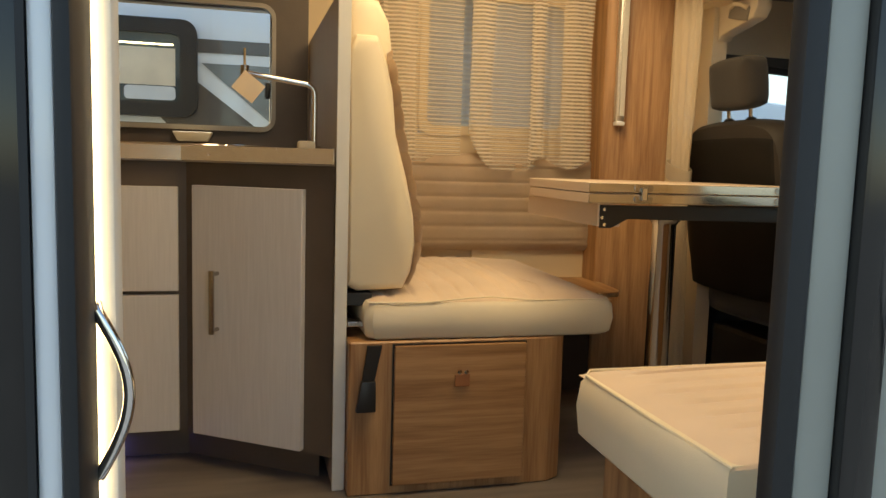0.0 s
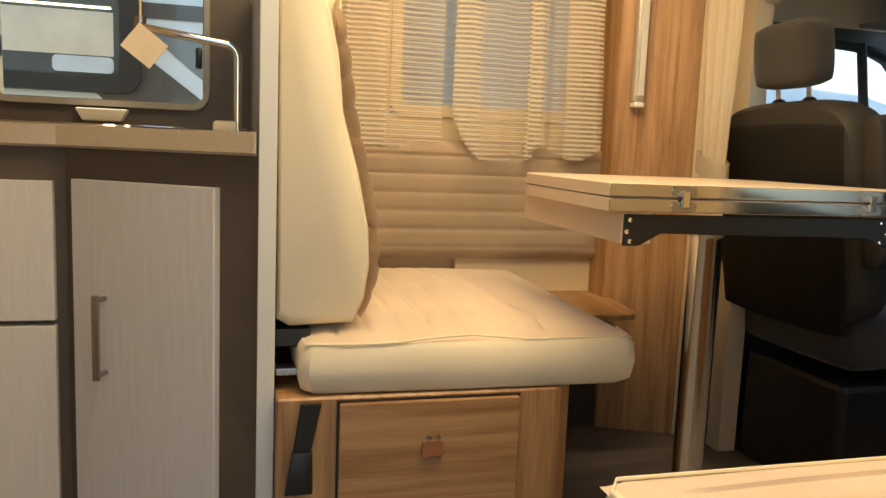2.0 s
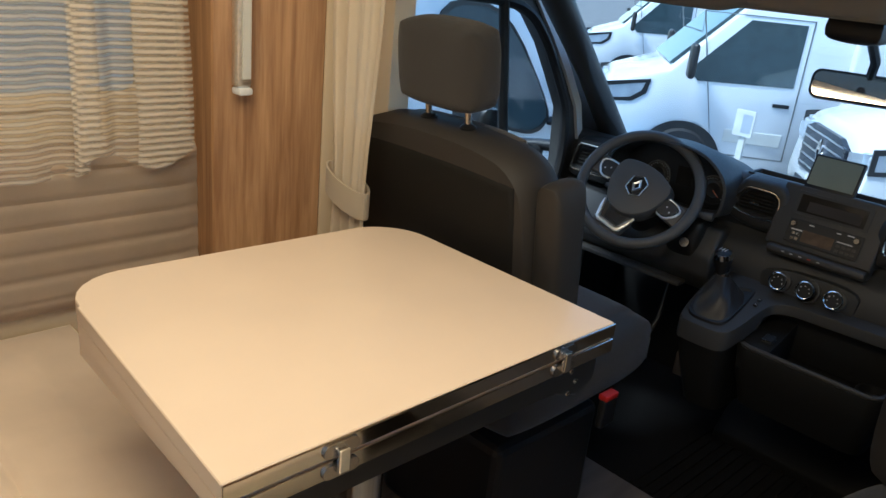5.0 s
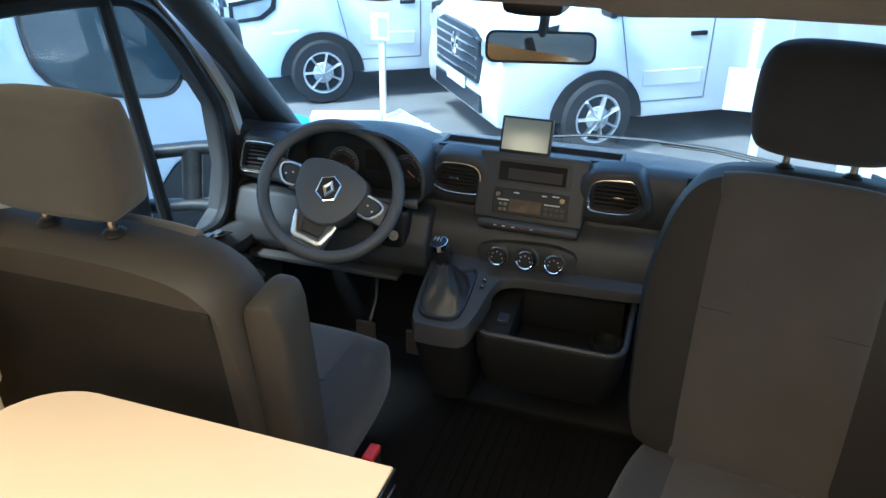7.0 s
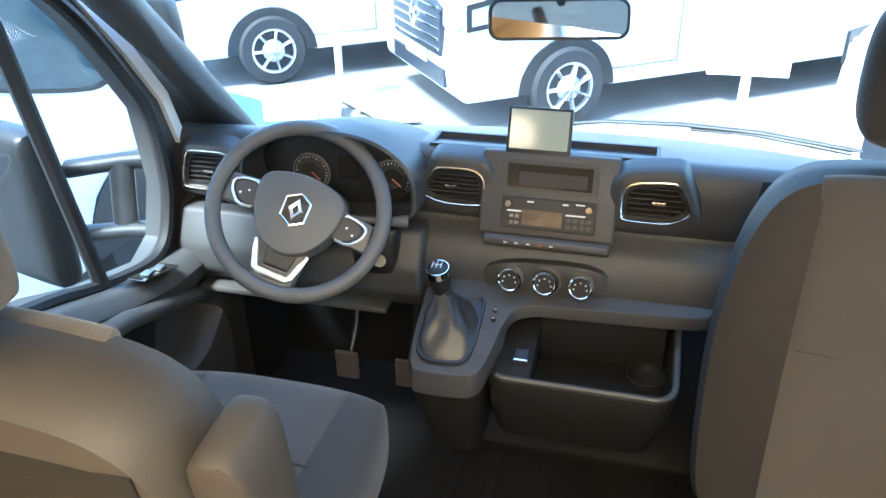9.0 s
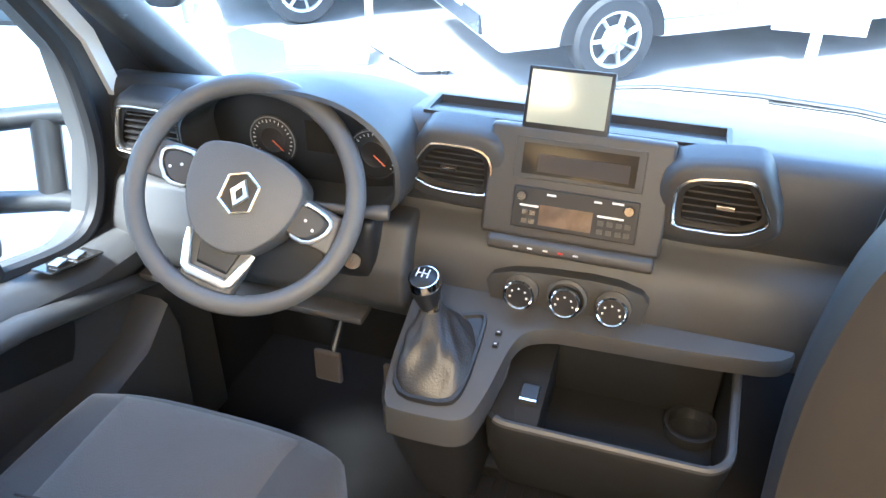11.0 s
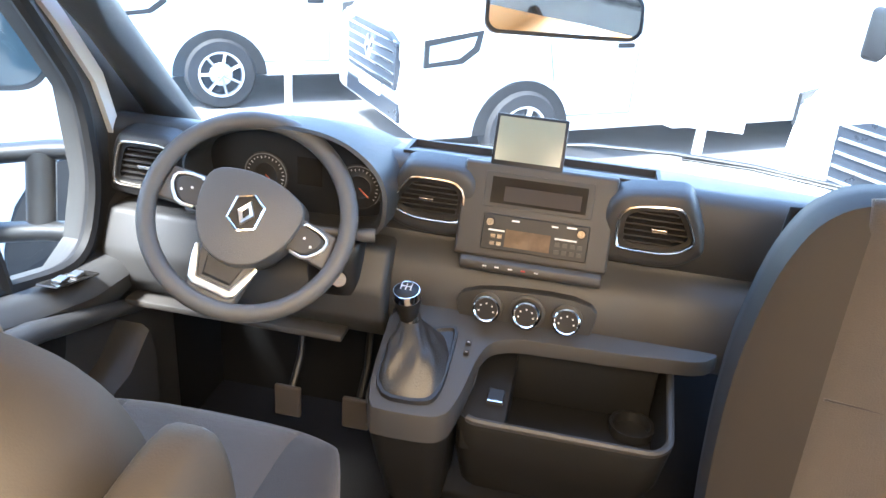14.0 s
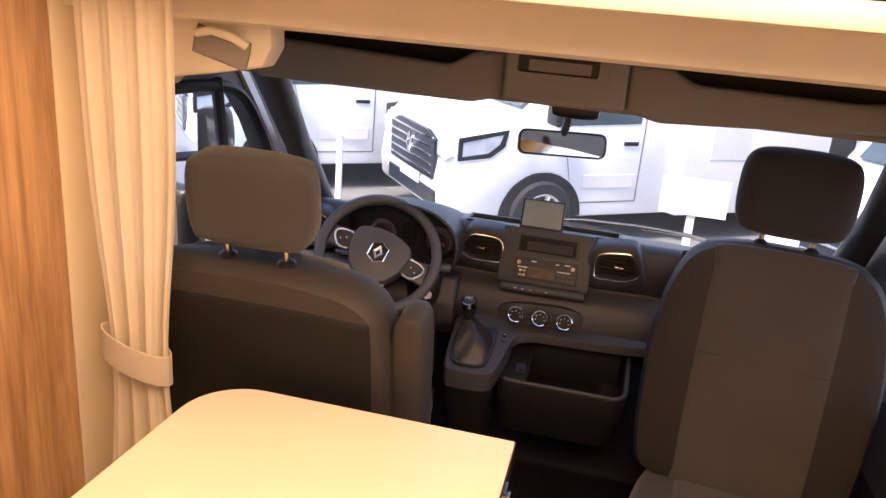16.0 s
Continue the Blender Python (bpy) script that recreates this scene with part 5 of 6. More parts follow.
GL = thing("gear_lever", (2.15, 1.42, 0.5), "black gear lever with chrome shift pattern knob and leather gaiter", "gear lever")
gr = []
for k in range(17):
    v = k / 16
    c = Vector((2.122 + 0.036 * v, 1.414 + 0.022 * v, 0.568 + 0.078 * v ** 0.75))
    wx, wy = 0.058 * (1 - v) ** 1.35 + 0.020, 0.046 * (1 - v) ** 1.35 + 0.019
    fold = (1 - v) * v * 4
    row = []
    for i in range(40):
        a = 2 * math.pi * i / 40
        g = 1 + fold * (0.10 * math.sin(3 * a + 5 * v) + 0.05 * math.sin(7 * a - 9 * v))
        cx, cy = math.copysign(abs(math.cos(a)) ** 0.75, math.cos(a)), math.copysign(abs(math.sin(a)) ** 0.75, math.sin(a))
        row.append(c + Vector((wx * g * cx, wy * g * cy, 0.46 * wx * math.cos(a) * (1 - v))))
    gr.append(row)
part("gaiter", loft(gr), "gaiter", GL, "creased black leather gaiter", smooth=True)
part("collar", lathe([(0.017, 0), (0.02, 0.01), (0.016, 0.03), (0.0, 0.03)], (2.158, 1.436, 0.635), (0, 0.05, 1), 18), "nickel", GL, smooth=True)
kb = part("knob", lathe([(0.012, 0.0), (0.016, 0.02), (0.023, 0.045), (0.026, 0.065), (0.024, 0.082), (0.016, 0.088), (0.0, 0.089)], (2.158, 1.438, 0.635), (-0.25, 0.05, 1), 24), "black", GL, "gear knob with chrome cap", smooth=True)
part("cap", lathe([(0.0258, 0.066), (0.0262, 0.072), (0.0245, 0.0830), (0.0235, 0.083)], (2.158, 1.438, 0.635), (-0.25, 0.05, 1), 24), "chrome", kb, smooth=True)
pt = bmesh.new()
for dy in (-0.009, 0, 0.009):
    box(-0.009, 0.009, dy - 0.0009, dy + 0.0009, 0, 0.0008, bm=pt)
box(-0.0009, 0.0009, -0.009, 0.009, 0, 0.0008, bm=pt)
bmesh.ops.rotate(pt, matrix=Matrix.Rotation(radians(-14), 3, "Y"), verts=pt.verts)
bmesh.ops.translate(pt, vec=(2.136, 1.442, 0.7235), verts=pt.verts)
part("shift_pattern", pt, "print", kb)

# steering wheel
SW = thing("steering_wheel", (2.1, 1.71, 0.84), "grey leather steering wheel with silver inserts and diamond badge", "steering wheel")
wc = Vector((2.112, 1.729, 0.824))
wax = Vector((-0.79, -0.20, 0.58)).normalized()          # from the column towards the driver
wy_ = Vector((0, 0, 1)).cross(wax).normalized() * -1      # to the driver's left
if wy_.y < 0:
    wy_ = -wy_
wz_ = wy_.cross(wax).normalized()
if wz_.z < 0:
    wz_ = -wz_


_a = radians(-22)                                          # the wheel stands turned a little to the right
wy_, wz_ = wy_ * math.cos(_a) - wz_ * math.sin(_a), wy_ * math.sin(_a) + wz_ * math.cos(_a)


def wp(a, b, h=0.0):
    return wc + wy_ * a + wz_ * b + wax * h


RW = 0.177
part("rim", tube([wp(RW * math.cos(q), (RW * (0.97 if math.sin(q) < 0 else 1)) * math.sin(q), 0.0) for q in (2 * math.pi * k / 48 for k in range(48))], 0.0165, 12, closed=True), "rim", SW, smooth=True)


def wheel_plate(pts, h0, h1, bev=0.004):
    b = bmesh.new()
    lo = [b.verts.new(wp(p[0], p[1], h0)) for p in pts]
    hi = [b.verts.new(wp(p[0] * 0.94, p[1] * 0.94, h1)) for p in pts]
    b.faces.new(lo)
    b.faces.new(hi)
    for i in range(len(pts)):
        j = (i + 1) % len(pts)
        b.faces.new((lo[i], lo[j], hi[j], hi[i]))
    bmesh.ops.recalc_face_normals(b, faces=b.faces)
    bmesh.ops.bevel(b, geom=b.edges[:], offset=bev, segments=3, affect="EDGES", profile=0.5, clamp_overlap=True)
    return b


hub = chaikin([(0.100, 0.030), (0.088, 0.060), (0.030, 0.078), (-0.030, 0.078), (-0.088, 0.060), (-0.100, 0.030), (-0.090, -0.030), (-0.058, -0.078), (-0.020, -0.098), (0.020, -0.098), (0.058, -0.078), (0.090, -0.030)], 2)
part("hub", wheel_plate(hub, -0.03, 0.020, 0.009), "rim", SW, "smooth grey hub cover", smooth=True)
for s in (1, -1):
    sp = part("spoke", wheel_plate([(s * 0.06, 0.040), (s * 0.11, 0.036), (s * 0.166, 0.030), (s * 0.170, -0.034), (s * 0.12, -0.030), (s * 0.075, -0.026)], -0.020, 0.002), "rim", SW, smooth=True)
    edge = chaikin([(s * 0.092, 0.029), (s * 0.128, 0.026), (s * 0.148, 0.016), (s * 0.144, -0.006), (s * 0.122, -0.030), (s * 0.088, -0.026)], 1)
    bd = bmesh.new()
    tube([wp(*q, 0.0045) for q in edge], 0.0036, 8, closed=True, flat=0.7, bm=bd)
    part("insert", bd, "alu", sp, "silver ring round the buttons", smooth=True)
    bp_ = part("button_pad", wheel_plate([(q[0] * 0.985, q[1] * 0.9) for q in edge], 0.0015, 0.008, 0.001), "dash", sp, "dark button pad")
    for a, c in ((0.108, 0.004), (0.124, -0.006)):
        mk = lathe([(0.0026, 0.0), (0.0026, 0.001), (0, 0.001)], wp(s * a, c, 0.008), wax, 8)
        part("mark", mk, "print", bp_)
sp = part("spoke", wheel_plate([(0.052, -0.06), (0.054, -0.10), (0.046, -0.168), (-0.046, -0.168), (-0.054, -0.10), (-0.052, -0.06)], -0.022, -0.004), "rim", SW, smooth=True)
part("opening", wheel_plate([(0.036, -0.085), (0.027, -0.128), (-0.027, -0.128), (-0.036, -0.085)], -0.006, -0.0015, 0.001), "black", sp)
lo_ = bmesh.new()
tube([wp(*q, 0.004) for q in ((0.056, -0.080), (0.050, -0.100), (0.038, -0.134), (0.032, -0.139), (-0.032, -0.139), (-0.038, -0.134), (-0.050, -0.100), (-0.056, -0.080))], [0.004, 0.007, 0.0085, 0.0085, 0.0085, 0.0085, 0.007, 0.004], 8, flat=0.6, bm=lo_)
part("insert", lo_, "alu", sp, "silver lower spoke trim", smooth=True)
dm = [(0.0, 0.025), (-0.017, 0.0), (0.0, -0.025), (0.017, 0.0)]
di = [(0.0, 0.012), (-0.007, 0.0), (0.0, -0.012), (0.007, 0.0)]
bd = loft([[wp(*p, 0.020) for p in dm], [wp(p[0] * 0.85, p[1] * 0.85, 0.026) for p in dm], [wp(*p, 0.024) for p in di], [wp(*p, 0.021) for p in di]], caps=False)
part("badge", bd, "alu", SW, "plain diamond badge")
part("badge_plate", wheel_plate([(0.0, 0.034), (-0.026, 0.020), (-0.026, -0.020), (0.0, -0.034), (0.026, -0.020), (0.026, 0.020)], 0.019, 0.0215, 0.0005), "black", SW)
hx = [(0.0, 0.034), (-0.026, 0.020), (-0.026, -0.020), (0.0, -0.034), (0.026, -0.020), (0.026, 0.020)]
bd = bmesh.new()
for i in range(6):
    tube([wp(*hx[i], 0.023), wp(*hx[(i + 1) % 6], 0.023)], 0.0022, 6, bm=bd)
part("badge_ring", bd, "chrome", SW, smooth=True)
part("column", tube([wc - wax * 0.03, wc - wax * 0.25], [0.05, 0.065], 16, flat=1.2), "black", SW, "dark column shroud", smooth=True)
part("stalk", tube([(2.17, 1.66, 0.79), (2.185, 1.56, 0.785), (2.19, 1.54, 0.785), (2.195, 1.520, 0.785)], [0.008, 0.009, 0.013, 0.013], 10), "rim", SW, smooth=True)
part("stalk", tube([(2.17, 1.79, 0.79), (2.19, 1.89, 0.785)], 0.008, 10), "rim", SW, smooth=True)
part("ignition_lock", lathe([(0.0, 0.012), (0.014, 0.012), (0.016, 0.0)], (2.185, 1.585, 0.690), (-0.9, -0.3, 0.3), 16), "nickel", SW, smooth=True)
part("lock_housing", superpad((2.235, 1.605, 0.690), (0, 1, 0), (0, 0, 1), (-1, 0, 0.2), 0.055, 0.065, 0.045, nu=12, nv=12), "black", SW, smooth=True)

for nm, pts in (("wiper", [(2.70, 1.33, 0.815), (2.69, 1.16, 0.842), (2.68, 0.97, 0.850), (2.665, 0.80, 0.848), (2.60, 0.58, 0.842)]), ("wiper", [(2.68, 0.95, 0.840), (2.665, 0.80, 0.842), (2.60, 0.60, 0.836)])):
    wpr = thing(nm, pts[0], "slim black windscreen wiper lying along the foot of the glass", "wiper", "windscreen wipers")
    part("arm", tube([(x + 0.03, y, z + 0.014) for x, y, z in pts], [0.006, 0.007, 0.008, 0.008, 0.006][:len(pts)], 8, flat=0.7), "black", wpr, smooth=True)
tb_ = thing("toe_board", (2.5, 1.0, 0), "toe board rising under the dashboard, coloured near black for the shade there", "floor panel")
# near-black colour stands in for the shade below the dash
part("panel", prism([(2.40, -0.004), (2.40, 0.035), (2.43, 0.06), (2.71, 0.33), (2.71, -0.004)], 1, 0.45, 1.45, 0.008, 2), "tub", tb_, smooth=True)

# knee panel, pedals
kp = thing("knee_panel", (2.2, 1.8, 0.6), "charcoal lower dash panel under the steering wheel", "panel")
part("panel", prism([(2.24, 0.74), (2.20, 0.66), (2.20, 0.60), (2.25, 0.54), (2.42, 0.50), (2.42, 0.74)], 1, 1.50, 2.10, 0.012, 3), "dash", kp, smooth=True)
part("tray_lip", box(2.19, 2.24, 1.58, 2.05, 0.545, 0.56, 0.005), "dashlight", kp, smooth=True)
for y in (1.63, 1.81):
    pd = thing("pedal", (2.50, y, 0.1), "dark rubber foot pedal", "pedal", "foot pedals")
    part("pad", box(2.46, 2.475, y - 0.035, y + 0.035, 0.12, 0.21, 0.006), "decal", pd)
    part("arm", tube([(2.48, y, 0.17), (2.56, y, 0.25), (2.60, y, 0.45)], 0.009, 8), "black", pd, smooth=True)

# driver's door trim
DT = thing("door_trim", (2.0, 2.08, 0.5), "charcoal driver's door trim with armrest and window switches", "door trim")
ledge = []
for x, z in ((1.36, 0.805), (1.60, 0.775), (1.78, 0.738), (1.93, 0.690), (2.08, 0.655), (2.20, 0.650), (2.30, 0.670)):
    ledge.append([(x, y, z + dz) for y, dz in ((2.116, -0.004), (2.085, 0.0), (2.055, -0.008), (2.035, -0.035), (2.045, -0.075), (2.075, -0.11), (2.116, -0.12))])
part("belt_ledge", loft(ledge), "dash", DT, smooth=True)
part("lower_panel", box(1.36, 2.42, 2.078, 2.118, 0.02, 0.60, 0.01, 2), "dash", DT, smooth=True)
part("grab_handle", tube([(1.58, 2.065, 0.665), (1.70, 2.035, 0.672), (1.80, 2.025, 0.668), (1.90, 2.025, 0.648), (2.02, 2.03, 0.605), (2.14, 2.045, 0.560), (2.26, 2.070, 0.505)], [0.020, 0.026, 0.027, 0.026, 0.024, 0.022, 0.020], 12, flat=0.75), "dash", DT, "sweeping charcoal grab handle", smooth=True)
# a thin dark pad drawn for the shade in the handle's hollow
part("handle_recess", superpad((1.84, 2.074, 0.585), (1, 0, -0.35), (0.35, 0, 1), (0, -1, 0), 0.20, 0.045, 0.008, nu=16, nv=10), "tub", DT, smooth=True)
part("switch_plate", prism([(1.995, 0.679), (1.995, 0.684), (2.115, 0.657), (2.115, 0.652)], 1, 2.040, 2.085, 0.002, 1), "gloss", DT, "black window switch plate")
for x in (2.030, 2.072):
    z = 0.684 - 0.225 * (x - 1.995)
    part("switch", box(x - 0.013, x + 0.013, 2.048, 2.070, z, z + 0.007, 0.002), "nickel", DT)
part("door_pocket", loft([[(x, y, z) for x, z in ((1.45, 0.43 - d), (1.95, 0.41 - d), (2.12, 0.44 - d), (2.20, 0.50 - d), (2.22, 0.42), (2.20, 0.08), (1.45, 0.08))] for y, d in ((2.08, 0.0), (2.02, 0.0), (2.005, 0.012))]), "dash", DT, "curved door pocket", smooth=True)

# inside mirror
IM = thing("inside_mirror", (2.26, 1.23, 1.2), "black framed inside rear-view mirror on a stalk", "mirror")
mo = rounded(1.105, 1.362, 1.165, 1.235, 0.02)


def mirror_shape(y0, y1, z0, z1, r, x0, x1):
    b = prism(rounded(y0, y1, z0, z1, r), 0, x0, x1)
    bmesh.ops.rotate(b, cent=(2.25, 1.235, 1.2), matrix=Matrix.Rotation(radians(12), 3, "Y"), verts=b.verts)
    bmesh.ops.rotate(b, cent=(2.25, 1.235, 1.2), matrix=Matrix.Rotation(radians(14), 3, "Z"), verts=b.verts)
    return b


part("housing", mirror_shape(1.105, 1.362, 1.163, 1.237, 0.022, 2.245, 2.268), "black", IM, smooth=True)
part("glass", mirror_shape(1.111, 1.356, 1.169, 1.231, 0.018, 2.243, 2.2448), "mirror", IM, "mirror glass")
part("stem", tube([(2.262, 1.235, 1.22), (2.24, 1.225, 1.27), (2.13, 1.215, 1.33)], 0.012, 8), "black", IM, smooth=True)

# outside mirror: head on two thick arms joined by a bracket
OM = thing("door_mirror", (2.3, 2.45, 0.75), "large black door mirror on two arms beside the driver's window", "mirror")
part("housing", superpad((2.17, 2.47, 0.74), (0.25, 1, 0), (0, 0, 1), (1, -0.25, 0), 0.115, 0.20, 0.05, nu=16, nv=20), "black", OM, smooth=True)
part("arm", tube([(2.295, 2.15, 0.835), (2.285, 2.25, 0.825), (2.255, 2.40, 0.800)], [0.030, 0.026, 0.028], 12, flat=0.8), "black", OM, smooth=True)
part("arm", tube([(2.245, 2.15, 0.668), (2.240, 2.25, 0.660), (2.215, 2.40, 0.640)], [0.030, 0.026, 0.028], 12, flat=0.8), "black", OM, smooth=True)
part("bracket", tube([(2.275, 2.262, 0.820), (2.245, 2.262, 0.665)], [0.034, 0.034], 12, flat=0.6), "black", OM, smooth=True)
part("indicator", superpad((2.135, 2.45, 0.60), (0.25, 1, 0), (0, 0, 1), (-1, 0.25, 0), 0.05, 0.045, 0.012, nu=10, nv=10), "print", OM, "pale indicator lens", smooth=True)


# ---------------- seats ----------------
def smooth_loft(rings):
    """A loft whose outlines are first rounded."""
    return loft([[Vector(p) for p in chaikin([tuple(q) for q in r], 2)] for r in rings])


def cab_seat(name, label, at, turn, arm_side=None, head=0.125, drop=0.0, top=1.0):
    """A van seat at its base, its front along +x of its own, then turned about z by degrees."""
    s = thing(name, (0, 0, 0), label, "van seat", "front seats")

    part("pedestal", box(-0.20, 0.20, -0.20, 0.20, 0.0, 0.34, 0.02), "black", s)
    part("cushion", superpad((0.08, 0, 0.47 - drop), (1, 0, 0.04), (0, 1, 0), (0, 0, 1), 0.32, 0.25, 0.085, 0.12, 28, 28, corner=0.12), "seat", s, "dark cloth seat cushion with grey middle", smooth=True)
    part("cushion_centre", superpad((0.095, 0, 0.49 - drop), (1, 0, 0.04), (0, 1, 0), (0, 0, 1), 0.285, 0.165, 0.075, 0.1, 24, 24), "seatmid", s, "grey cloth middle of the cushion", smooth=True)
    part("cushion_seam", tube([(0.14, -0.158, 0.566 - drop), (0.15, 0, 0.571 - drop), (0.14, 0.158, 0.566 - drop)], 0.0025, 5), "seat", s, smooth=True)
    up = Vector((-0.13, 0, 1)).normalized()
    fw = Vector((1, 0, 0.13)).normalized()
    bc = Vector((-0.235, 0, 0.775))

    def back_outline(k, d, inset=0.0):
        o = []
        for y, z in ((0.235, -0.27 - drop), (0.275, -0.20 - drop), (0.288, 0.0), (0.285 * top ** 0.6, 0.17), (0.262 * top, 0.255), (0.21 * top, 0.295), (0.10, 0.31), (0.0, 0.312), (-0.10, 0.31), (-0.21 * top, 0.295), (-0.262 * top, 0.255), (-0.285 * top ** 0.6, 0.17), (-0.288, 0.0), (-0.275, -0.20 - drop), (-0.235, -0.27 - drop)):
            o.append(bc + up * (z * (1 - inset)) + Vector((0, y * (1 - inset * 1.2), 0)) + fw * d)
        return o
    part("backrest", smooth_loft([back_outline(0, -0.062, 0.10), back_outline(0, -0.058, 0.04), back_outline(0, -0.035, 0.0), back_outline(0, 0.03, 0.0), back_outline(0, 0.062, 0.035), back_outline(0, 0.075, 0.13)]), "seatleather", s, "padded backrest with raised side bolsters", smooth=True)
    part("backrest_centre", superpad(bc + fw * 0.055 + up * (0.018 - drop / 2), (0, 1, 0), up, fw, 0.168, 0.288 + drop / 2, 0.032, 0.15, 24, 30), "seatmid", s, "grey cloth middle of the backrest", smooth=True)
    part("backrest_seam", tube([bc + fw * 0.084 + up * 0.02 + Vector((0, y, 0)) for y in (-0.155, -0.08, 0, 0.08, 0.155)], 0.002, 5), "seat", s, smooth=True)
    part("back_shell", superpad(bc - fw * 0.058 - up * 0.02, (0, 1, 0), up, -fw, 0.252, 0.275, 0.014, 0.1, 24, 24), "seatback", s, "dark rear shell of the backrest", smooth=True)
    hc = bc + up * (0.435 if arm_side else 0.445)
    hr = part("headrest", superpad(hc, (0, 1, 0), up, fw, head, 0.090 if arm_side else 0.112, 0.05, 0.1, 24, 24, e=3.0, corner=0.16), "seat", s, "dark padded headrest", smooth=True)
    for y in (-0.06, 0.06):
        part("post", tube([hc + Vector((0, y, 0)) - up * 0.16, hc + Vector((0, y, 0)) - up * 0.06], 0.007, 8), "nickel", hr, "steel headrest post", smooth=True)
        part("guide", lathe([(0.016, 0.0), (0.018, 0.008), (0.01, 0.014), (0, 0.014)], bc + up * 0.306 + Vector((0, y, 0)), up, 14), "black", hr, smooth=True)
    if arm_side:
        part("armrest", superpad(bc + Vector((0.0, arm_side * 0.312, 0)) + up * 0.08, (1, 0, 0.1), up, (0, arm_side, 0), 0.046, 0.185, 0.034, 0.05, 14, 24, e=3.2), "seatleather", s, "padded armrest folded up against the backrest", smooth=True)
    s.matrix_basis = Matrix.Translation(at) @ Matrix.Rotation(radians(turn), 4, "Z")
    return s


cab_seat("cab_armchair", "charcoal driver's seat with dark rear shell and folded armrest", (1.545, 1.705, 0.0), 0, -1)
cab_seat("cab_armchair", "charcoal passenger seat swivelled to face the living area", (1.735, 0.672, -0.03), 171, None, 0.14, 0.10, 0.88)
br_ = thing("belt_buckle", (1.62, 1.42, 0.42), "black belt buckle with red button beside the driver's seat", "buckle")
part("body", box(1.60, 1.66, 1.405, 1.425, 0.36, 0.44, 0.006), "black", br_)
part("button", box(1.602, 1.655, 1.403, 1.428, 0.436, 0.452, 0.004), "red", br_, "red release button")


# ---------------- vehicles outside ----------------
def van(name, at, heading, label, mirrored=False):
    """A white van-based motorhome; its front near-side corner's wheel place at the origin, its front along +x, its width to -y."""
    v = thing(name, (0, 0, 0), label, "motorhome", "motorhomes on the lot")
    g = 0.0
    W = 2.0
    cab = [(0.95, 0.30), (0.98, 0.55), (0.93, 0.95), (0.82, 1.12), (0.25, 1.32), (-0.42, 2.02), (-0.75, 2.10), (-1.6, 2.15), (-1.6, 0.30), (-0.42, 0.30), (-0.40, 0.45), (-0.30, 0.62), (-0.12, 0.73), (0.12, 0.73), (0.30, 0.62), (0.40, 0.45), (0.42, 0.30)]
    part("cab_body", prism(cab, 1, -W, 0.0, 0.05, 2), "white", v, "white cab body with bonnet", smooth=True)
    part("living_box", prism([(-1.55, 0.30), (-1.55, 2.2), (-1.1, 2.75), (-1.0, 2.85), (-5.6, 2.85), (-5.6, 0.30)], 1, -W - 0.12, 0.12, 0.04, 2), "white", v, "white living body", smooth=True)
    part("windscreen", prism([(0.22, 1.35), (-0.40, 2.0), (-0.37, 2.02), (0.26, 1.37)], 1, -W + 0.15, -0.15), "vanglass", v)
    for y, t in ((0.004, 1), (-W - 0.004, -1)):
        part("side_window", prism([(0.05, 1.33), (-0.48, 1.90), (-1.05, 1.90), (-1.05, 1.25), (-0.05, 1.22)], 1, y - 0.003, y + 0.003), "vanglass", v)
        part("door_line", ring([(0.02, 1.95), (-1.12, 1.95), (-1.12, 0.45), (-0.35, 0.45)], [(0.0, 1.94), (-1.105, 1.94), (-1.105, 0.465), (-0.34, 0.465)], 1, y - 0.002, y + 0.001), "decal2", v)
        part("door_handle", box(-1.05, -0.88, y - 0.012 * 1, y + 0.012, 1.03, 1.07, 0.005), "black", v)
        m = part("mirror", box(0.02, 0.10, y + t * 0.06 if t > 0 else y - 0.28, y + 0.28 if t > 0 else y - 0.06, 1.25, 1.62, 0.04, 3), "black", v, "black door mirror", smooth=True)
    for y, t in ((0.0, 1), (-W, -1)):
        part("side_rub_strip", box(-1.05, -0.44, y - (0.012 if t < 0 else -0.0), y + (0.012 if t > 0 else 0.0), 0.60, 0.74, 0.006), "frame", v, "pale moulded strip low on the door")
    part("roof_window", box(-1.9, -1.3, -W + 0.5, -0.5, 2.80, 2.86, 0.02), "vanglass", v)
    part("service_hatch", box(-2.4, -1.9, 0.121, 0.126, 0.9, 1.5, 0.002), "frame", v)
    part("living_window", prism(rounded(-4.2, -3.2, 1.6, 2.2, 0.08), 1, 0.118, 0.135), "vanglass", v)
    gr_ = part("grille", prism([(-W + 0.42, 0.62), (-W + 0.40, 1.0), (-W + 0.6, 1.07), (-0.6, 1.07), (-0.40, 1.0), (-0.42, 0.62)], 0, 0.955, 1.0), "grille", v, "dark grille with bright bars")
    for k in range(5):
        z = 0.66 + 0.085 * k
        part("bar", box(0.99, 1.012, -W + 0.43, -0.43, z, z + 0.022, 0.004), "chrome", gr_)
    part("badge", ring([(-W / 2, 0.98), (-W / 2 - 0.07, 0.87), (-W / 2, 0.76), (-W / 2 + 0.07, 0.87)], [(-W / 2, 0.94), (-W / 2 - 0.04, 0.87), (-W / 2, 0.80), (-W / 2 + 0.04, 0.87)], 0, 1.0, 1.03), "chrome", gr_)
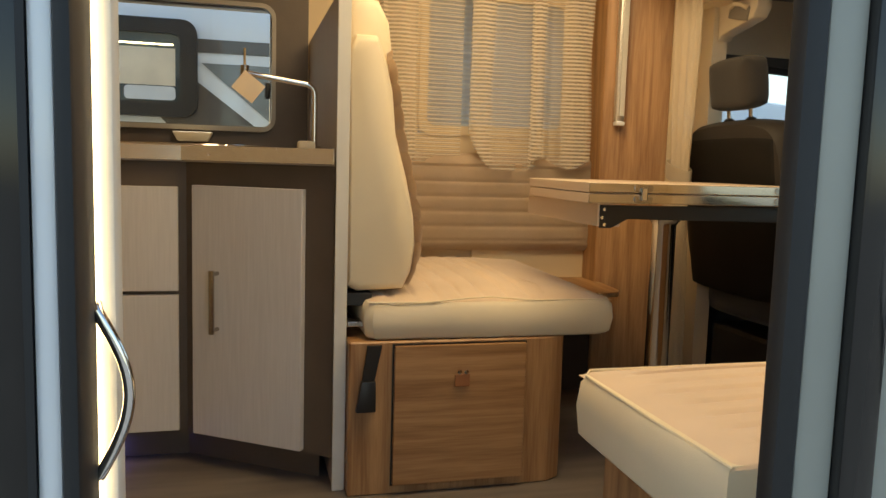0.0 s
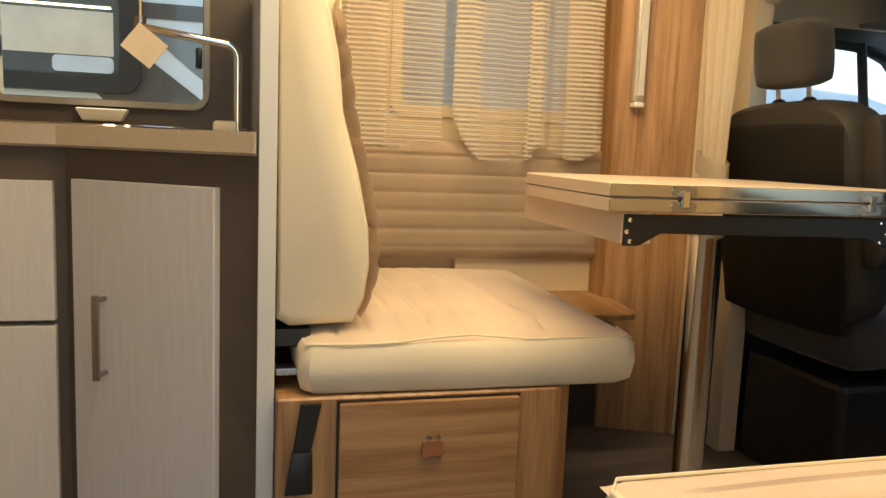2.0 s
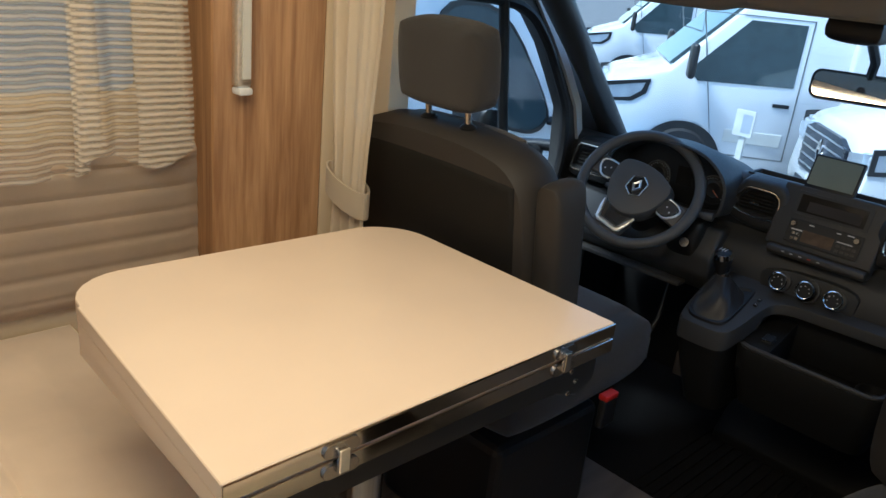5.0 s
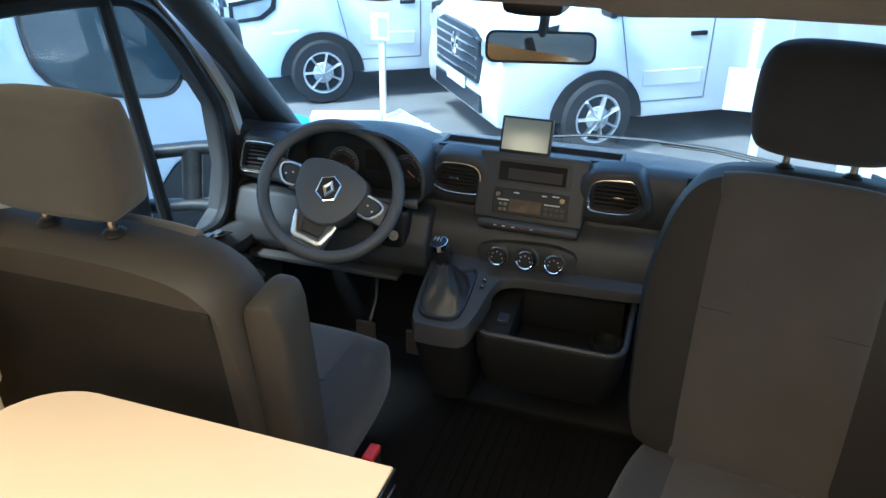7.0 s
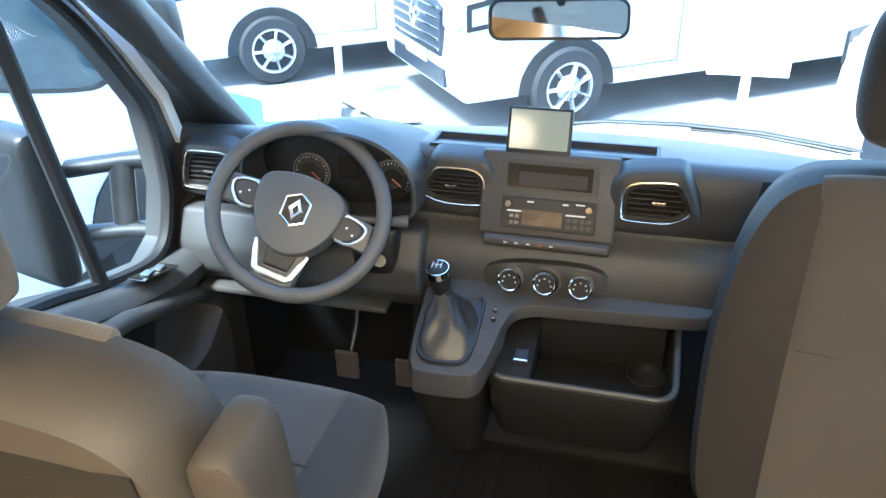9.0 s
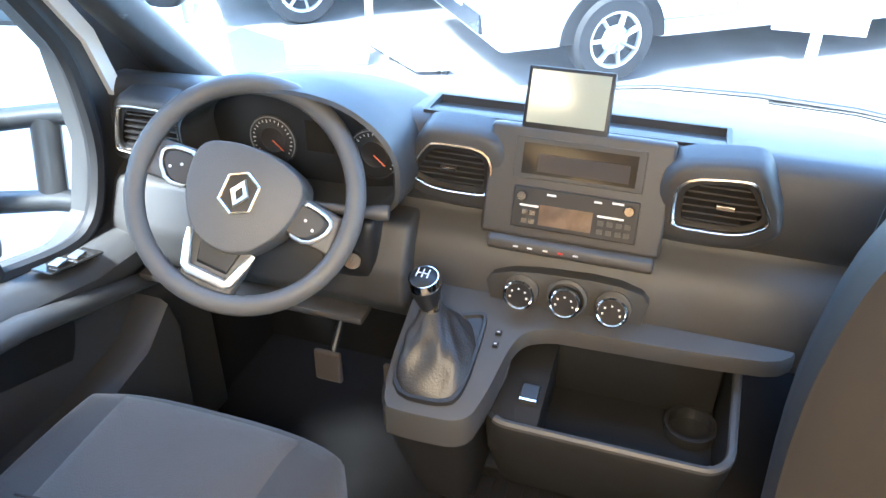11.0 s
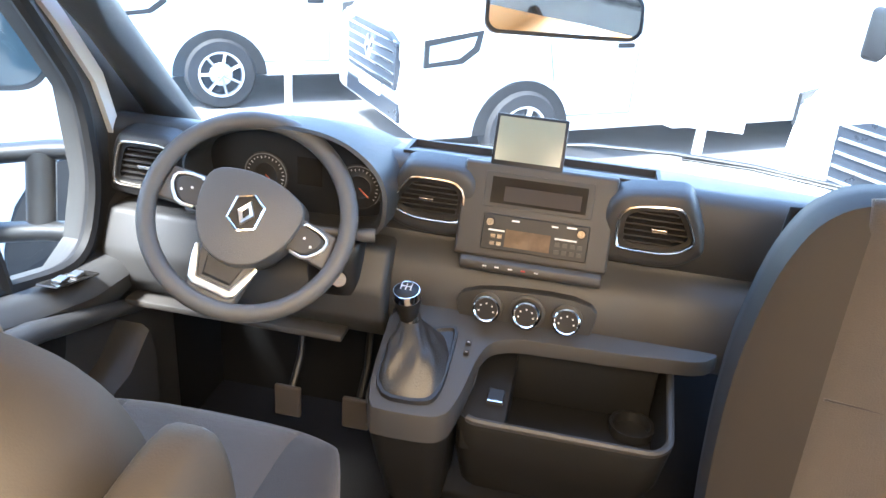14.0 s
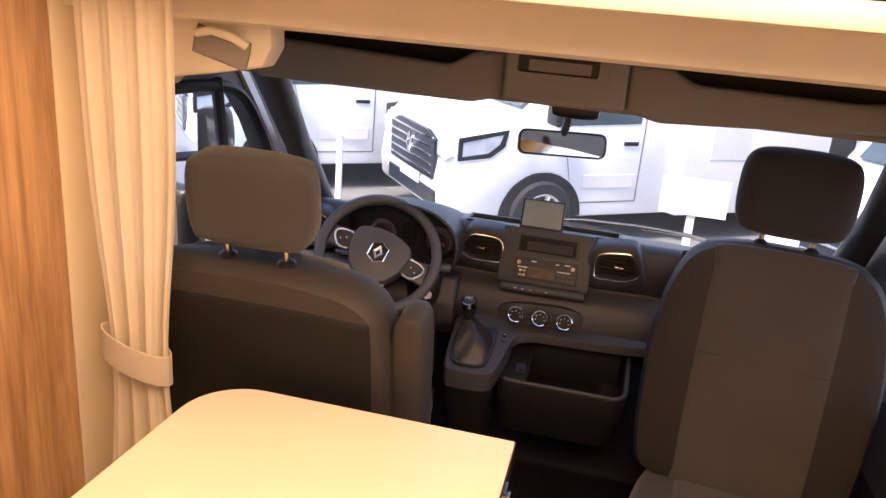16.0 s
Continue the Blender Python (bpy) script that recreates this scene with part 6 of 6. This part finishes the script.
    for y in (-0.24, -W + 0.24):
        part("headlight", prism([(y - 0.15, 0.88), (y - 0.15, 1.0), (y + 0.17, 1.05), (y + 0.19, 0.92), (y + 0.05, 0.86)], 0, 0.90, 0.975), "lamp", v, "clear headlight")
        part("headlight_cover", box(0.70, 0.93, y - 0.02 if y > -1 else y - 0.23, y + 0.235 if y > -1 else y + 0.02, 0.90, 1.04, 0.03, 2), "lamp", v)
        ys_ = y + 0.235 if y > -1 else y - 0.23
        hl = part("headlight_side", prism([(0.90, 0.92), (0.90, 1.07), (0.47, 1.15), (0.50, 1.04), (0.62, 0.95)], 1, ys_ - 0.01, ys_ + 0.01), "lamp", v, "clear lamp glass wrapping the wing")
        part("dark_surround", ring([(0.93, 0.89), (0.93, 1.10), (0.43, 1.18), (0.46, 1.02), (0.60, 0.92)], [(0.89, 0.93), (0.89, 1.06), (0.485, 1.135), (0.515, 1.045), (0.63, 0.96)], 1, ys_ - 0.012, ys_ + 0.014), "black", hl)
    part("lower_grille", box(0.95, 0.99, -W + 0.35, -0.35, 0.36, 0.52, 0.01), "grille", v)
    part("number_plate", box(0.99, 1.0, -W / 2 - 0.26, -W / 2 + 0.26, 0.50, 0.61), "print", v, "white number plate")
    part("side_marker", box(-2.0, -1.9, 0.121, 0.128, 0.52, 0.56), "orange", v)
    for x in (0.0, -3.9):
        for y in (0.0, -W + 0.22):
            c = (x, y + (0.055 if y == 0 else 0.0), 0.345)
            w = part("wheel", lathe([(0.21, -0.22), (0.32, -0.21), (0.345, -0.17), (0.345, -0.03), (0.32, 0.0), (0.225, 0.0), (0.215, -0.03)], c, (0, 1, 0), 36), "tyre", v, "black tyre with silver alloy rim", smooth=True)
            hb = lathe([(0.215, -0.045), (0.225, 0.0), (0.205, -0.004), (0.195, -0.045)], c, (0, 1, 0), 32)
            for k in range(7):
                a = 2 * math.pi * k / 7
                tube([(c[0], c[1] - 0.012, c[2]), (c[0] + 0.205 * math.cos(a), c[1] - 0.02, c[2] + 0.205 * math.sin(a))], [0.052, 0.058], 6, flat=0.25, bm=hb)
            lathe([(0.115, -0.022), (0.105, -0.010), (0.06, -0.006), (0.052, 0.002), (0.0, 0.003)], c, (0, 1, 0), 20, bm=hb)
            for k in range(5):
                a = 2 * math.pi * k / 5
                lathe([(0.012, -0.01), (0.010, 0.004), (0.0, 0.004)], (c[0] + 0.078 * math.cos(a), c[1], c[2] + 0.078 * math.sin(a)), (0, 1, 0), 8, bm=hb)
            part("rim", hb, "alloy", w, smooth=True)
            part("hub_plate", lathe([(0.20, -0.06), (0.0, -0.06)], c, (0, 1, 0), 24), "grille", w)
    for x in (0.0, -3.9):
        part("wheel_arch", prism([(x + 0.46 * math.cos(math.pi * k / 16), 0.33 + 0.44 * math.sin(math.pi * k / 16)) for k in range(17)], 1, -0.06, 0.012 if x == 0 else 0.125), "black", v, "black wheel arch trim")
    a = math.atan2(heading[1], heading[0])
    v.matrix_basis = Matrix.Translation(at) @ Matrix.Rotation(a, 4, "Z")
    return v


H2 = (-0.6, 0.8)
v1 = van("parked_motorhome", (7.3, 1.72, GROUND), H2, "white van-based motorhome with dark grille parked across the lot")
v2 = copy_thing(v1, Matrix.Translation((8.0, 4.80, GROUND)) @ Matrix.Rotation(math.atan2(0.8, -0.6), 4, "Z"))
v3 = copy_thing(v1, Matrix.Translation((5.3, -2.1, GROUND)) @ Matrix.Rotation(math.atan2(0.8, -0.6), 4, "Z"))
v5 = copy_thing(v1, Matrix.Translation((14.0, 9.5, GROUND)) @ Matrix.Rotation(math.atan2(0.8, -0.6), 4, "Z"))
v6 = copy_thing(v1, Matrix.Translation((14.5, 3.5, GROUND)) @ Matrix.Rotation(math.atan2(0.8, -0.6), 4, "Z"))


# the motorhome parked alongside, seen through the kitchen window
NBR = thing("neighbour_motorhome", (-1.5, 4.8, GROUND), "white motorhome alongside with grey stripes and a dark framed window", "motorhome")
part("side_wall", box(-4.5, 2.50, 3.70, 5.7, GROUND + 0.4, 2.35, 0.03), "white", NBR, smooth=True)
nx = 4.15
cab_ = [(0.95, 0.30), (0.98, 0.55), (0.93, 0.95), (0.82, 1.12), (0.25, 1.32), (-0.42, 2.02), (-0.75, 2.10), (-1.64, 2.15), (-1.64, 0.30), (-0.42, 0.30), (-0.40, 0.45), (-0.30, 0.62), (-0.12, 0.73), (0.12, 0.73), (0.30, 0.62), (0.40, 0.45), (0.42, 0.30)]
part("cab_body", prism([(nx + a, GROUND + c) for a, c in cab_], 1, 3.72, 5.68, 0.05, 2), "white", NBR, "white cab body", smooth=True)
part("windscreen", prism([(nx + 0.20, GROUND + 1.36), (nx - 0.40, GROUND + 2.0), (nx - 0.37, GROUND + 2.02), (nx + 0.26, GROUND + 1.37)], 1, 3.87, 5.53), "vanglass", NBR)
door_glass = [(nx - 1.02, 1.20), (nx - 1.02, 0.80), (nx - 0.88, 0.62), (nx - 0.20, 0.43), (nx - 0.04, 0.45), (nx + 0.04, 0.56), (nx - 0.50, 1.18)]
dgl = part("door_window", prism(chaikin(door_glass), 1, 3.712, 3.722), "vanglass", NBR, "dark side window of the cab")
part("seal", ring(chaikin([(nx - 0.45 + (x - nx + 0.45) * 1.05, 0.80 + (z - 0.80) * 1.07) for x, z in door_glass]), chaikin(door_glass), 1, 3.708, 3.722), "black", dgl)
part("door_mirror", superpad((nx + 0.16, 3.50, 0.62), (1, 0.2, 0), (0, 0, 1), (0.2, -1, 0), 0.06, 0.19, 0.11, nu=12, nv=14), "black", NBR, "tall black door mirror", smooth=True)
part("mirror_arm", tube([(nx + 0.14, 3.58, 0.50), (nx + 0.05, 3.74, 0.48)], 0.03, 8), "black", NBR, smooth=True)
part("door_handle", box(nx - 1.04, nx - 0.88, 3.70, 3.722, 0.28, 0.32, 0.006), "black", NBR, smooth=True)
part("headlight", superpad((nx + 0.72, 3.80, 0.28), (1, 0.35, -0.15), (0, 0, 1), (0.3, -1, 0), 0.20, 0.09, 0.07, nu=12, nv=10), "lamp", NBR, "clear headlight", smooth=True)
part("cab_wheel_arch", prism([(nx + 0.46 * math.cos(math.pi * k / 16), GROUND + 0.33 + 0.44 * math.sin(math.pi * k / 16)) for k in range(17)], 1, 3.708, 3.78), "black", NBR, "black wheel arch trim")
for x in (-3.4, 0.2, nx):
    part("wheel", lathe([(0.21, -0.2), (0.34, -0.18), (0.345, -0.04), (0.32, 0.0), (0.22, 0.0), (0.21, -0.05), (0, -0.05)], (x, 3.72, GROUND + 0.345), (0, -1, 0), 28), "tyre", NBR, smooth=True)
part("stripe", box(-1.6, 0.95, 3.694, 3.699, 1.455, 1.525), "decal", NBR, "dark taupe stripe")
part("dark_field", prism([(-1.0, 1.30), (-0.62, 1.30), (-0.33, 1.08), (-0.2, 0.9), (-0.9, 0.9), (-0.78, 1.08)], 1, 3.694, 3.699), "decal", NBR, "dark taupe slanted field")
part("grey_field", prism([(-0.60, 1.40), (0.9, 1.40), (0.9, 0.98), (-0.10, 0.98)], 1, 3.694, 3.699), "decal2", NBR, "mid grey slanted field")
nw_ = part("side_window", prism(rounded(-1.35, -0.63, 1.12, 1.60, 0.07), 1, 3.66, 3.693), "vanglass", NBR, "dark rounded acrylic window", smooth=True)
part("frame", ring(rounded(-1.36, -0.62, 1.11, 1.61, 0.075), rounded(-1.275, -0.705, 1.185, 1.535, 0.045), 1, 3.645, 3.70), "black", nw_, smooth=True)
# glowing strip and pale sheets laid on the pane imitate the lit inside
part("inside_glow", box(-1.25, -0.74, 3.655, 3.659, 1.475, 1.483), "led", nw_)
part("curtain_behind", box(-1.20, -0.73, 3.655, 3.6585, 1.27, 1.46), "tagpaper", nw_)
part("far_window", prism(rounded(-0.98, -0.73, 1.195, 1.265, 0.02), 1, 3.652, 3.656), "print", nw_)

# display boards and stands on the lot
for x, y, z0, z1, w, m, lab in ((6.0, 0.45, 0.57, 0.86, 0.50, "print", "white"), (7.6, 3.93, 0.52, 0.78, 0.20, "print", "white")):
    ds = thing("info_stand", (x, y, GROUND), "pale info board with a grey printed sheet on a post", "sign stand", "info stands on the lot")
    part("post", box(x, x + 0.04, y - 0.03, y + 0.03, GROUND, GROUND + z0 + 0.3), "frame", ds)
    part("board", box(x - 0.02, x, y - w / 2, y + w / 2, GROUND + z0 + 0.3, GROUND + z1 + 0.3, 0.004), "print", ds)
    part("printed_sheet", box(x - 0.024, x - 0.021, y - w / 2 + 0.02, y + 0.02, GROUND + z0 + 0.34, GROUND + z1 + 0.26), "sign", ds)
bc_ = thing("display_counter", (7.05, 4.1, GROUND), "low white box standing on a bright blue mat", "counter")
part("box", prism([(6.80, 4.35), (7.05, 4.45), (7.30, 3.80), (7.02, 3.70)], 2, GROUND + 0.01, GROUND + 0.20, 0.006), "print", bc_)
part("mat", prism([(6.3, 4.5), (6.75, 3.95), (7.35, 4.6), (7.65, 5.3), (6.9, 5.4)], 2, GROUND, GROUND + 0.01), "blue", bc_)
pnl = thing("leaning_panel", (7.2, 3.2, GROUND), "pale blue-grey glazed panel leaning low on the ground", "panel")
pq = [(7.85, 3.84), (7.02, 2.95), (6.90, 3.22), (7.50, 3.92)]
pc = (7.32, 3.48)


def inset_quad(q, k):
    return [(pc[0] + (x - pc[0]) * k, pc[1] + (y - pc[1]) * k) for x, y in q]


lp = ring(pq, inset_quad(pq, 0.86), 2, 0.0, 0.03)
lp2 = prism(inset_quad(pq, 0.87), 2, 0.008, 0.018)
mid = prism([(7.42, 3.34), (7.45, 3.38), (7.20, 3.62), (7.17, 3.58)], 2, 0.002, 0.034)
for b in (lp, lp2, mid):
    bmesh.ops.translate(b, vec=(0, 0, GROUND + 0.04), verts=b.verts)
part("frame", lp, "print", pnl)
part("mullion", mid, "print", pnl)
part("pane", lp2, "sign", pnl)
for x, y in ((7.75, 3.80), (7.05, 3.02)):
    part("foot", box(x - 0.03, x + 0.03, y - 0.03, y + 0.03, GROUND, GROUND + 0.042), "black", pnl)
